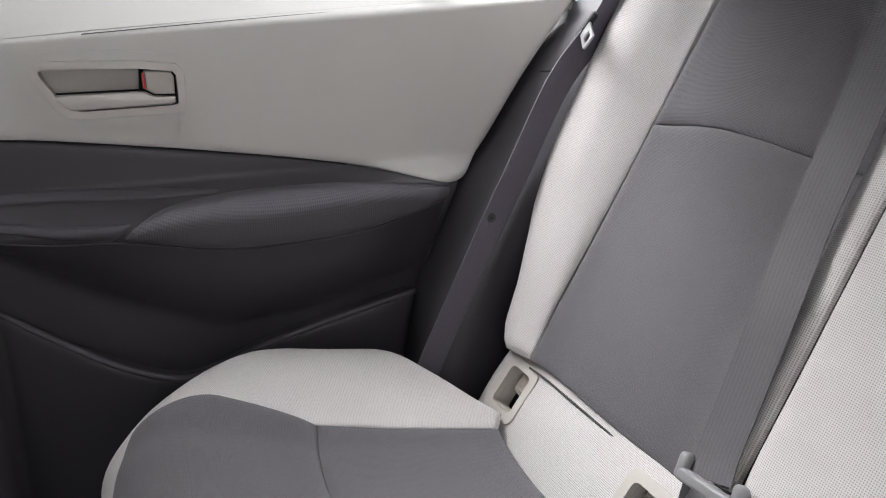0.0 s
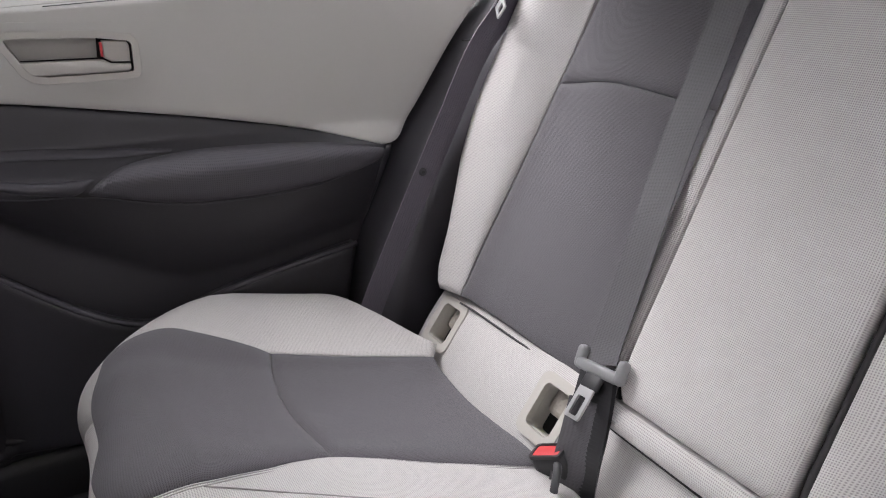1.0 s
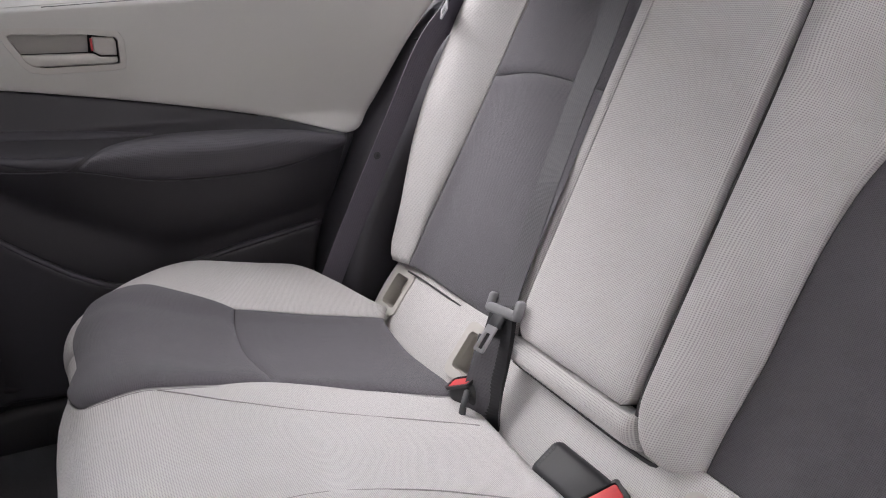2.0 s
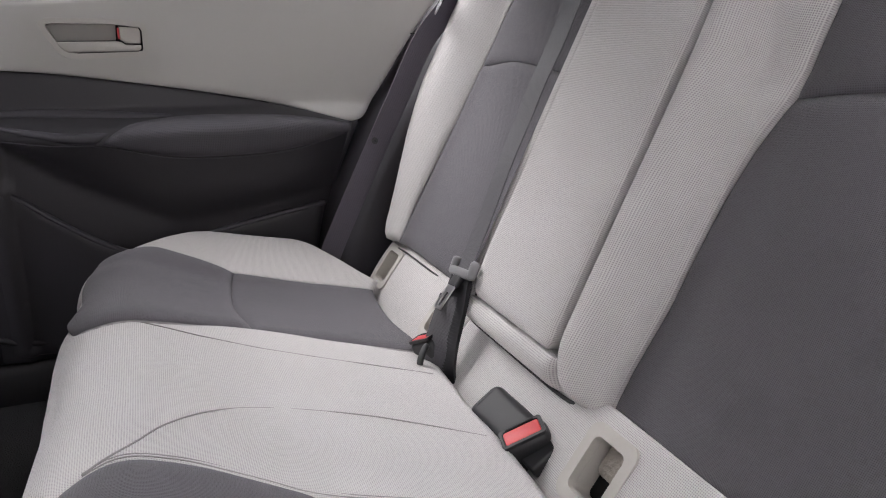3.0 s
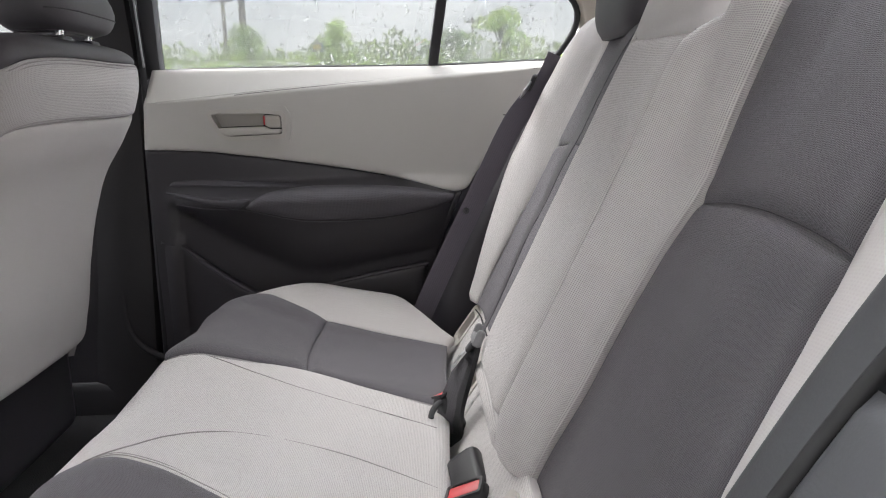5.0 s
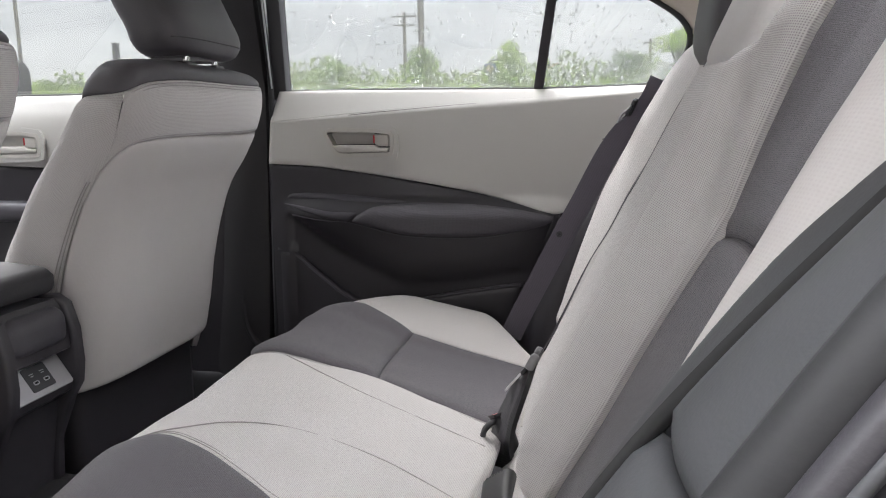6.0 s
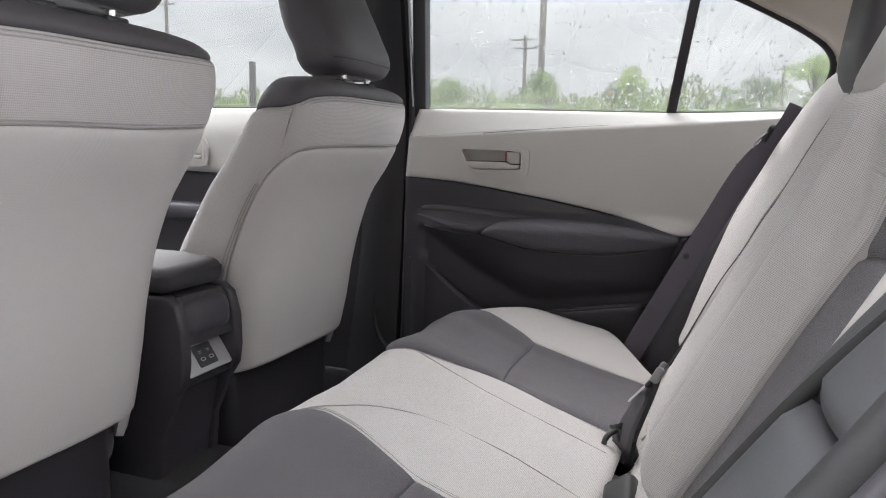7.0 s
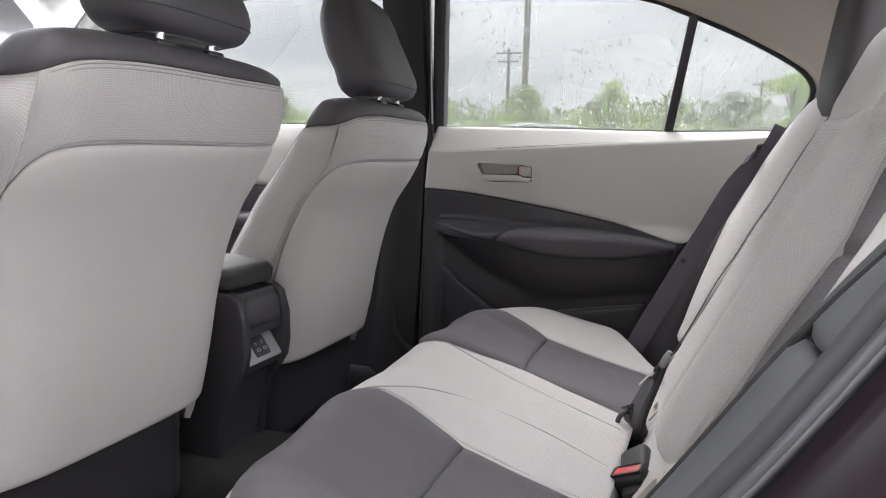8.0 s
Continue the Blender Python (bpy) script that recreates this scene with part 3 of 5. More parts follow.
    patch("centre_armrest", LIGHT_KNIT, t, [(-0.084, 0.010), (-0.094, 0.022), (-0.096, 0.05), (-0.096, 0.15), (-0.096, 0.35), (-0.097, 0.495)], [(0.098, 0.012), (0.104, 0.03), (0.107, 0.07), (0.107, 0.15), (0.107, 0.35), (0.106, 0.505)], B, 70, 40, 0.010, 0.020, lift=0.002, skirt=0.05, wrinkle=0.0012, label="pale knit fold-down armrest, closed")
    # dark rods paint the shade in the gaps on both sides of the armrest
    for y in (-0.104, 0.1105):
        tube("seam", [tuple(Vector(B(y, s)) + Vector((UPZ, 0, -UPX)) * 0.004) for s in np.linspace(0.0, 0.50, 24)], 0.004, SEAM_AND_SHADE, t, "dark strip for the shade in the gap beside the armrest", n=50)
    # shade along the foot of the wide backrest, put in as a dark rod
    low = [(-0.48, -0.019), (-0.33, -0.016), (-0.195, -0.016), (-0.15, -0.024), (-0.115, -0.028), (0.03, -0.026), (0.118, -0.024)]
    tube("seam", [tuple(Vector(B(y, s)) - Vector((UPZ, 0, -UPX)) * 0.001) for y, s in spline(low, 40)], 0.0022, SEAM_AND_SHADE, t, "dark strip for the shade below the backrest", n=60)
    bight_panel(t, -0.575, 0.146, LATCH_Y[2:])
    for y in LATCH_Y:
        latch(None, y)


def bight_panel(parent, y0, y1, ys):
    hole = lambda y, s: any(abs(y - c) < 0.029 and abs(s - 0.054) < 0.033 for c in ys)
    n = int((y1 - y0) / 0.008)
    patch("lower_flap", LIGHT_KNIT, parent, [(y0, -0.03), (y1, -0.03)], [(y0, 0.112), (y1, 0.112)], bight_at, n, 26, 0.003, 0.008, skirt=0.012, label="pale knit flap with anchor openings", hole=hole)


def rear_headrest(y0, y1, z0, z1, x, mat, label, depth, lean):
    """A padded head restraint: rounded block that leans back, thinner towards its top."""
    t = thing("rear_headrest", label, "headrest", ((0, 0, 0)), "rear headrests")
    yc, w = (y0 + y1) / 2, (y1 - y0) / 2
    rows = np.linspace(0, 1, 16)

    def at(th, v):
        k = 1 - max(0, (abs(v - 0.5) * 2) ** 6) * 0.30
        d = depth * (1 - 0.25 * v) * k
        c, s = math.cos(th), math.sin(th)
        n = 0.42
        return (x + lean * v + depth - d + d * (1 - abs(s) ** n * (1 if s > 0 else -1)), yc + w * (0.94 + 0.06 * k) * k ** 0.5 * abs(c) ** n * (1 if c > 0 else -1), z0 + (z1 - z0) * v)

    verts, faces, nt = [], [], 48
    for v in rows:
        verts += [at(2 * math.pi * k / nt, v) for k in range(nt)]
    for i in range(len(rows) - 1):
        for k in range(nt):
            faces.append((i * nt + k, i * nt + (k + 1) % nt, (i + 1) * nt + (k + 1) % nt, (i + 1) * nt + k))
    faces += [tuple(range(nt))[::-1], tuple((len(rows) - 1) * nt + k for k in range(nt))]
    mesh_part("cushion", verts, faces, mat, t)
    for yy in (yc - 0.05, yc + 0.05):
        tube("post", [(x + depth + lean * 0.3, yy, z0 + 0.03), (x + depth, yy, z0 - 0.06)], 0.005, CHROME, t, n=6, seg=8)
    return t


OUTWARD.update({cushion_at: (-0.3, 0, 1), creased: (-0.3, 0, 1), back_at: (-0.884, 0, 0.468), arched: (-0.884, 0, 0.468), bight_at: (-0.8, 0, 0.6)})
BENCH = thing("rear_bench", "rear bench seat in pale knit with dark grey cloth inserts", "car seat")
bench_cushion()
backrests()
rear_headrest(0.205, 0.455, 1.0, 1.262, 0.222, DARK_HIDE, "dark grey leatherette rear headrest on the backrest", 0.06, 0.022)
rear_headrest(-0.128, 0.122, 0.964, 1.112, 0.190, LIGHT_KNIT, "low pale knit headrest above the folded armrest", 0.06, 0.05)


# ---- far door, with its trim, armrest, handle and window ----
def door_y(x):
    return 0.708 - 0.016 * min(1.0, max(0.0, -(x + 0.03) / 0.35))


arm_low = table([-0.72, -0.66, -0.557, -0.441, -0.363, -0.292, -0.099, -0.03, 0.03], [0.72, 0.705, 0.637, 0.574, 0.540, 0.546, 0.578, 0.592, 0.60])
arm_fade = table([-0.70, -0.665, -0.60, -0.48, -0.25, -0.08, -0.02, 0.02], [0.0, 0.15, 0.7, 1.0, 1.0, 0.65, 0.3, 0.0])
pocket_top = table([-0.76, -0.695, -0.658, -0.574, -0.469, -0.42, -0.363, -0.292, -0.10, 0.0], [0.645, 0.64, 0.634, 0.577, 0.515, 0.503, 0.522, 0.540, 0.572, 0.585])


def door_at(x, z):
    """A place on the inner face of the far door, with the swell of its armrest."""
    lo = float(arm_low(x))
    k = float(arm_fade(x))
    if z > 0.75:
        p = 0.0
    elif z > 0.70:
        t = (0.75 - z) / 0.05
        p = 0.5 - 0.5 * math.cos(math.pi * t)
    else:
        t = max(0.0, min(1.0, (z - lo) / (0.70 - lo)))
        p = t ** 0.8 * (1.3 - 0.3 * t)
    y = door_y(x) - 0.042 * k * min(1.0, p)
    c = 0.913 + 0.066 * (x + 0.68) - 0.001
    if z > c:
        y += (0.016 + 0.012 * (x + 0.68) / 0.6) * (z - c) / (0.984 - c)
    return (x + 0.03, y, z)


OUTWARD.update({door_at: (0, -1, 0)})
DOOR_SPLIT = [(-0.70, 0.818), (-0.60, 0.813), (-0.517, 0.804), (-0.332, 0.776), (-0.159, 0.742), (-0.028, 0.708)]
DOOR_CREASE = [(-0.692, 0.913), (-0.586, 0.922), (-0.482, 0.931), (-0.374, 0.939), (-0.194, 0.952), (-0.028, 0.961), (0.16, 0.968)]


def door():
    t = thing("door_1", "rear car door with pale upper trim, black lower trim and armrest", "car door", kind="structure")
    rim = offset_outline(HANDLE, 0.0015)
    hole = lambda x, z: inside_of(rim, x, z)
    patch("upper_trim", DOOR_LIGHT, t, DOOR_SPLIT + [(0.02, 0.755), (0.094, 0.862), (0.175, 0.966)], [(-0.692, 0.913), (-0.62, 0.919), (-0.55, 0.925), (-0.40, 0.937), (-0.194, 0.952), (-0.028, 0.961), (0.05, 0.9645), (0.11, 0.967), (0.178, 0.9685)], door_at, 150, 40, 0.004, 0.012, label="pale grey moulded upper trim", hole=hole, skirt=0.02, edges="ase")
    patch("belt_trim", DOOR_LIGHT, t, DOOR_CREASE + [(0.178, 0.9685)], [(-0.672, 0.984), (-0.55, 0.984), (-0.327, 0.982), (-0.078, 0.979), (0.06, 0.981), (0.195, 0.985)], door_at, 80, 12, 0.004, 0.012, label="pale grey belt line trim", skirt=0.02, edges="bse")
    tube("trim_seam", [(x + 0.03, door_at(x, z)[1] - 0.0040, z) for x, z in spline([(-0.50, 0.928), (-0.374, 0.938), (-0.194, 0.951), (-0.028, 0.960), (0.15, 0.967)], 40)], 0.0007, SEAM_AND_SHADE, t, n=60)
    patch("lower_trim", DOOR_BLACK, t, [(-0.71, 0.30), (-0.45, 0.30), (-0.15, 0.30)], [(-0.70, 0.8165), (-0.60, 0.8115), (-0.517, 0.8025), (-0.332, 0.7745), (-0.159, 0.7405), (-0.034, 0.7065)], door_at, 70, 70, 0.003, 0.010, label="black moulded lower trim", skirt=0.03)
    patch("rear_edge", DOOR_BLACK, t, [(-0.034, 0.7065), (-0.09, 0.575), (-0.122, 0.48), (-0.15, 0.30)], [(-0.02, 0.7065), (-0.078, 0.575), (-0.11, 0.48), (-0.138, 0.30)], door_at, 40, 6, 0.002, 0.004, skirt=0.02)
    # storage pocket in the lower trim
    def pocket_at(x, z):
        p = door_at(x, z)
        k = min(1.0, max(0.0, (x + 0.68) / 0.20))
        return (p[0], p[1] - 0.028 * k * k * (3 - 2 * k), p[2])

    OUTWARD[pocket_at] = (0, -1, 0)
    lip = [(x, float(pocket_top(x)) - 0.022) for x in np.linspace(-0.685, -0.10, 15)]
    patch("map_pocket", DOOR_BLACK, t, [(-0.685, 0.31), (-0.45, 0.31), (-0.15, 0.31)], lip, pocket_at, 60, 24, 0.004, 0.012, label="black storage pocket with rounded lip", skirt=0.03)
    tube("pocket_lip", [pocket_at(x, z) for x, z in lip], 0.005, SOFT_BLACK, t, n=60)
    # armrest pad and pull cup, the cup's shade laid on as a black sheet
    patch("armrest", ARM_CLOTH, t, [(-0.492, 0.690), (-0.45, 0.680), (-0.40, 0.668), (-0.342, 0.660), (-0.25, 0.658), (-0.163, 0.663), (-0.09, 0.674), (-0.036, 0.690)], [(-0.487, 0.694), (-0.465, 0.708), (-0.43, 0.720), (-0.35, 0.728), (-0.25, 0.727), (-0.163, 0.722), (-0.09, 0.713), (-0.036, 0.702)], door_at, 60, 20, 0.014, 0.02, label="charcoal cloth armrest pad", skirt=0.02)
    patch("pull_handle", SOFT_BLACK, t, [(-0.668, 0.722), (-0.60, 0.706), (-0.54, 0.694), (-0.497, 0.689)], [(-0.668, 0.728), (-0.60, 0.718), (-0.54, 0.710), (-0.47, 0.709)], door_at, 30, 10, 0.006, 0.008, label="charcoal pull handle", skirt=0.02)
    patch("pull_cup_shade", SHADE_MARK_BLACK, t, [(-0.655, 0.7275), (-0.60, 0.7205), (-0.54, 0.713), (-0.46, 0.714), (-0.405, 0.7225)], [(-0.655, 0.735), (-0.60, 0.7335), (-0.54, 0.7315), (-0.46, 0.7275), (-0.405, 0.7235)], door_at, 30, 8, 0.002, 0.004, label="black sheet for the shade behind the pull handle", skirt=0.01)
    patch("cup_lid", SOFT_BLACK, t, [(-0.662, 0.736), (-0.60, 0.735), (-0.54, 0.733), (-0.46, 0.729), (-0.37, 0.7275)], [(-0.655, 0.748), (-0.60, 0.752), (-0.54, 0.75), (-0.46, 0.742), (-0.36, 0.732)], door_at, 30, 8, 0.006, 0.006, skirt=0.01)
    tube("trim_line", [(x + 0.03, door_at(x, z)[1] - 0.0035, z) for x, z in spline([(-0.64, 0.700), (-0.56, 0.690), (-0.49, 0.686), (-0.40, 0.664), (-0.342, 0.656), (-0.25, 0.654), (-0.163, 0.659), (-0.05, 0.684)], 40)], 0.0012, SOFT_BLACK, t, n=60)
    inside_handle(t, 0.03)
    part("outer_skin", rbox((0.98, 0.012, 0.68), (-0.22, 0.83, 0.63), 0.004), PAINT, t, "dark painted outer skin")
    part("outer_skin", rbox((0.98, 0.075, 0.03), (-0.22, 0.795, 0.955), 0.004), PAINT, t)
    return t


HANDLE = [(-0.556, 0.888), (-0.552, 0.878), (-0.534, 0.846), (-0.524, 0.839), (-0.508, 0.8365), (-0.412, 0.839), (-0.401, 0.841), (-0.399, 0.848), (-0.3985, 0.880), (-0.404, 0.888), (-0.446, 0.893), (-0.538, 0.8945), (-0.550, 0.893)]


def inside_of(outline, x, z):
    """Whether a point lies inside a closed outline."""
    c = False
    for (x0, z0), (x1, z1) in zip(outline, outline[1:] + outline[:1]):
        if (z0 > z) != (z1 > z) and x < x0 + (z - z0) / (z1 - z0) * (x1 - x0):
            c = not c
    return c


def inside_handle(parent, dx):
    """Pale inside release: bezel, recessed pan, lever and lock tab with a red mark."""
    P = HANDLE
    cx, cz = -0.475, 0.865
    y = door_y(cx) - 0.004
    # local x runs along the door, local y up, local z into the car
    m = axes((cx + dx, y, cz), Vector((1, 0, 0)), Vector((0, 0, 1)), Vector((0, -1, 0)))
    o = [(x - cx, z - cz) for x, z in P]
    i = offset_outline(o, 0.0045)
    h = part("inside_handle", ring(offset_outline(o, -0.0045), i, 0.012, m @ Matrix.Translation((0, 0, 0.0065)), 0.0028), BEZEL, parent, "ivory release bezel")
    part("surround", ring(offset_outline(o, -0.0150), offset_outline(o, -0.0048), 0.006, m @ Matrix.Translation((0, 0, 0.0052)), 0.0022), DOOR_LIGHT, h, "raised pale rim round the release")
    part("pan", slab(offset_outline(o, 0.004), 0.004, m @ Matrix.Translation((0, 0, -0.026)), 0), BEZEL, h, "recessed pan")
    part("pan_wall", ring(offset_outline(o, 0.003), offset_outline(o, 0.0045), 0.026, m @ Matrix.Translation((0, 0, -0.001)), 0), BEZEL, h)
    lev = [(-0.060, -0.0125), (-0.053, -0.0205), (-0.046, -0.0225), (0.064, -0.0205), (0.0685, -0.017), (0.0685, -0.0105), (0.044, -0.0100), (0.036, -0.0050), (0.030, -0.0040), (-0.064, -0.0045)]
    part("lever", slab(lev, 0.014, m @ Matrix.Translation((0, 0, 0.0075)), 0.0035, 3), BEZEL, h, "ivory pull lever")
    # black plate under lever and tab paints the shade round them
    shade = [(-0.066, -0.0035), (-0.052, -0.0265), (0.071, -0.0245), (0.0725, 0.021), (0.031, 0.0235), (0.029, -0.0025)]
    part("lever_shade", slab(shade, 0.002, m @ Matrix.Translation((0, 0, -0.016)), 0), SHADE_MARK_BLACK, h, "black plate for the shade round the lever")
    tab = [(0.045, -0.0075), (0.0685, -0.0080), (0.0695, 0.012), (0.066, 0.0190), (0.036, 0.0200), (0.036, -0.002)]
    part("lock_tab", slab(tab, 0.012, m @ Matrix.Translation((0, 0, 0.0045)), 0.003, 3), BEZEL, h, "ivory lock tab")
    part("lock_mark", rbox((0.0032, 0.0185, 0.009), (0.0345, 0.0085, 0.0005), 0.0008, m=m), RED, h, "red mark on the lock tab")


def glass_y(z):
    return 0.740 - 0.35 * (z - 0.978)


WIN_TOP = [(-0.66, 1.345), (-0.40, 1.335), (-0.144, 1.280), (-0.067, 1.253), (0.059, 1.200), (0.158, 1.150), (0.208, 1.118), (0.229, 1.092), (0.234, 1.065), (0.222, 1.03), (0.19, 0.986)]


def window():
    t = thing("window_1", "rain-specked rear side window with dark surround and divider", "car window", kind="structure")
    g = lambda x, z: (x + 0.032, glass_y(z), z)
    top = spline(WIN_TOP, 60)
    outline = [(-0.668, 0.984), (-0.40, 0.984), (-0.10, 0.980), (0.19, 0.986)] + [tuple(p) for p in top[::-1][1:]]
    slope = Vector((0, -0.35, 1)).normalized()
    m = axes((0.032, glass_y(0.978), 0.978), Vector((1, 0, 0)), slope, Vector((1, 0, 0)).cross(slope))
    k = math.sqrt(1 + 0.35 ** 2)
    flat = [(x, (z - 0.978) * k) for x, z in outline]
    pane = part("pane", slab(flat, 0.004, m @ Matrix.Translation((0, 0, -0.004)), 0), PANE, t, "clear tinted glass", smooth=False)
    pane.visible_shadow = False
    # surround
    tube("window_seal", [g(x, z) for x, z in [(-0.68, 0.983), (-0.40, 0.983), (-0.10, 0.979), (0.10, 0.981), (0.20, 0.986)]], 0.0055, RUBBER, t, n=60)
    tube("window_seal", [(x + 0.032, glass_y(z) - 0.004, z) for x, z in top], 0.007, RUBBER, t, n=80)
    bar = [(-0.089, 0.0), (-0.067, 0.0), (-0.024, 0.285), (-0.045, 0.285)]
    part("divider", slab(bar, 0.018, m @ Matrix.Translation((0, 0, 0.010)), 0.003), DOOR_BLACK, t, "black divider bar")
    fr = [(-0.697, -0.01), (-0.660, 0.004), (-0.622, 0.38), (-0.655, 0.38)]
    part("window_frame", slab(fr, 0.03, m @ Matrix.Translation((0, 0, 0.022)), 0.006), GREY_PLASTIC, t, "dark grey window frame")
    # rain drops on the outside
    rnd = random.Random(4)
    verts, faces = [], []
    inside = lambda x, w: 0.004 < w and x > -0.66 and w < 0.39 and (x < -0.14 or (w / k + 0.978) < np.interp(x, [-0.144, -0.067, 0.059, 0.158, 0.208, 0.23], [1.275, 1.248, 1.195, 1.145, 1.11, 1.05]))
    n = 0
    while n < 2600:
        x, w = rnd.uniform(-0.66, 0.23), 0.005 + 0.355 * rnd.random() ** 1.5
        if not inside(x, w):
            continue
        n += 1
        r = min(0.0038, 0.0012 + rnd.expovariate(1 / 0.0007))
        st = rnd.uniform(1.0, 1.35)
        b = len(verts)
        rings, seg = ((1.0, 0.0), (0.82, 0.20), (0.48, 0.34)), 8
        wob = [1 + rnd.uniform(-0.12, 0.12) for _ in range(seg)]
        for q, hgt in rings:
            for s in range(seg):
                a = 2 * math.pi * s / seg
                verts.append(m @ Vector((x + r * q * wob[s] * math.cos(a), w + r * st * q * wob[s] * math.sin(a), -0.0081 - r * hgt)))
        verts.append(m @ Vector((x, w, -0.0081 - r * 0.38)))
        for i in range(2):
            for s in range(seg):
                faces.append((b + i * seg + s, b + (i + 1) * seg + s, b + (i + 1) * seg + (s + 1) % seg, b + i * seg + (s + 1) % seg))
        for s in range(seg):
            faces.append((b + 2 * seg + s, b + 3 * seg, b + 2 * seg + (s + 1) % seg))
        faces.append(tuple(b + s for s in range(seg)))
    drops = mesh_part("raindrops", verts, faces, WATER, t, "scattered raindrops on the glass")
    drops.visible_shadow = False
    tagged(drops, kind="stuff")
    return t


# ---- shell of the car: floor, roof lining, pillars, side trims, shelf ----
EDGE = [(-2.05, 1.02), (-1.75, 1.16), (-1.40, 1.29), (-1.0, 1.345), (-0.66, 1.350), (-0.40, 1.338), (-0.144, 1.284), (-0.067, 1.257), (0.059, 1.204), (0.158, 1.154), (0.212, 1.120), (0.236, 1.092), (0.243, 1.06), (0.250, 0.99), (0.40, 0.985), (0.60, 0.985)]
CROWN = [(-1.30, 1.375), (-1.28, 1.377), (-1.2, 1.38), (-0.95, 1.39), (-0.66, 1.39), (-0.40, 1.385), (-0.144, 1.365), (-0.067, 1.355), (0.059, 1.335), (0.158, 1.312), (0.212, 1.298), (0.25, 1.288), (0.28, 1.28), (0.34, 1.265), (0.40, 1.25), (0.45, 1.24)]


def roof():
    E, C = np.array(EDGE), np.array(CROWN)
    lo, hi = 2, len(E)
    verts, faces, nv = [], [], 21
    for i in range(lo, hi):
        for j in range(nv * 2 - 1):
            v = (j - (nv - 1)) / (nv - 1)
            a = math.pi / 2 * (1 - abs(v))
            ye = 0.740 - 0.35 * (E[i, 1] - 0.978) - 0.006
            y = ye * math.cos(a) ** 0.55 if abs(v) < 1 else ye
            s = math.sin(a) ** 1.15
            verts.append((0.032 + E[i, 0] + (C[i, 0] - E[i, 0]) * s, math.copysign(y, v), E[i, 1] + (C[i, 1] - E[i, 1]) * s))
    w = nv * 2 - 1
    rows = hi - lo
    for i in range(rows - 1):
        for j in range(w - 1):
            if min(verts[k][0] for k in (i * w + j, (i + 1) * w + j)) > 0.27 and abs(verts[i * w + j][1]) < 0.52:
                continue
            faces.append((i * w + j, i * w + j + 1, (i + 1) * w + j + 1, (i + 1) * w + j))
    ob = mesh_part("ceiling", verts, faces, HEADLINER)
    mod = ob.modifiers.new("thickness", "SOLIDIFY")
    mod.thickness, mod.offset = 0.02, 0
    tagged(ob, "beige fabric roof lining, curving down to the rear pillars", "roof lining", kind="structure")
    verts = [(x, y, z + 0.03) for x, y, z in verts]
    ob = mesh_part("roof", verts, faces, PAINT)
    mod = ob.modifiers.new("thickness", "SOLIDIFY")
    mod.thickness, mod.offset = 0.006, 0
    tagged(ob, "dark painted car roof", "car roof", kind="structure")


def side_trim(sgn):
    """Dark trim beside the backrest, down to the wheel arch."""
    t = thing("side_trim", "charcoal plastic trim beside the rear backrest", "side trim", kind="structure")

    def trim_at(u, z):
        front = float(trim_front(z))
        x = front + u + (0.0 if sgn > 0 else 0.055)
        y = 0.606 + (0.15 * max(0.0, 1 - u / 0.06) ** 2 if sgn > 0 else 0.0)
        return (x, sgn * y, z)

    OUTWARD[trim_at] = (-0.4, -sgn, 0)
    patch("trim_panel", SOFT_BLACK, t, [(0.0, 0.28), (0.0, 0.50), (0.0, 0.75), (0.0, 0.982)], [(0.34, 0.28), (0.34, 0.50), (0.34, 0.75), (0.34, 0.982)], trim_at, 60, 20, 0.0, 0.01, skirt=0.01)
    return t


trim_front = table([0.25, 0.40, 0.50, 0.575, 0.70, 0.77, 0.865, 0.965, 1.0], [-0.12, -0.10, -0.085, -0.058, 0.012, 0.068, 0.128, 0.215, 0.25])


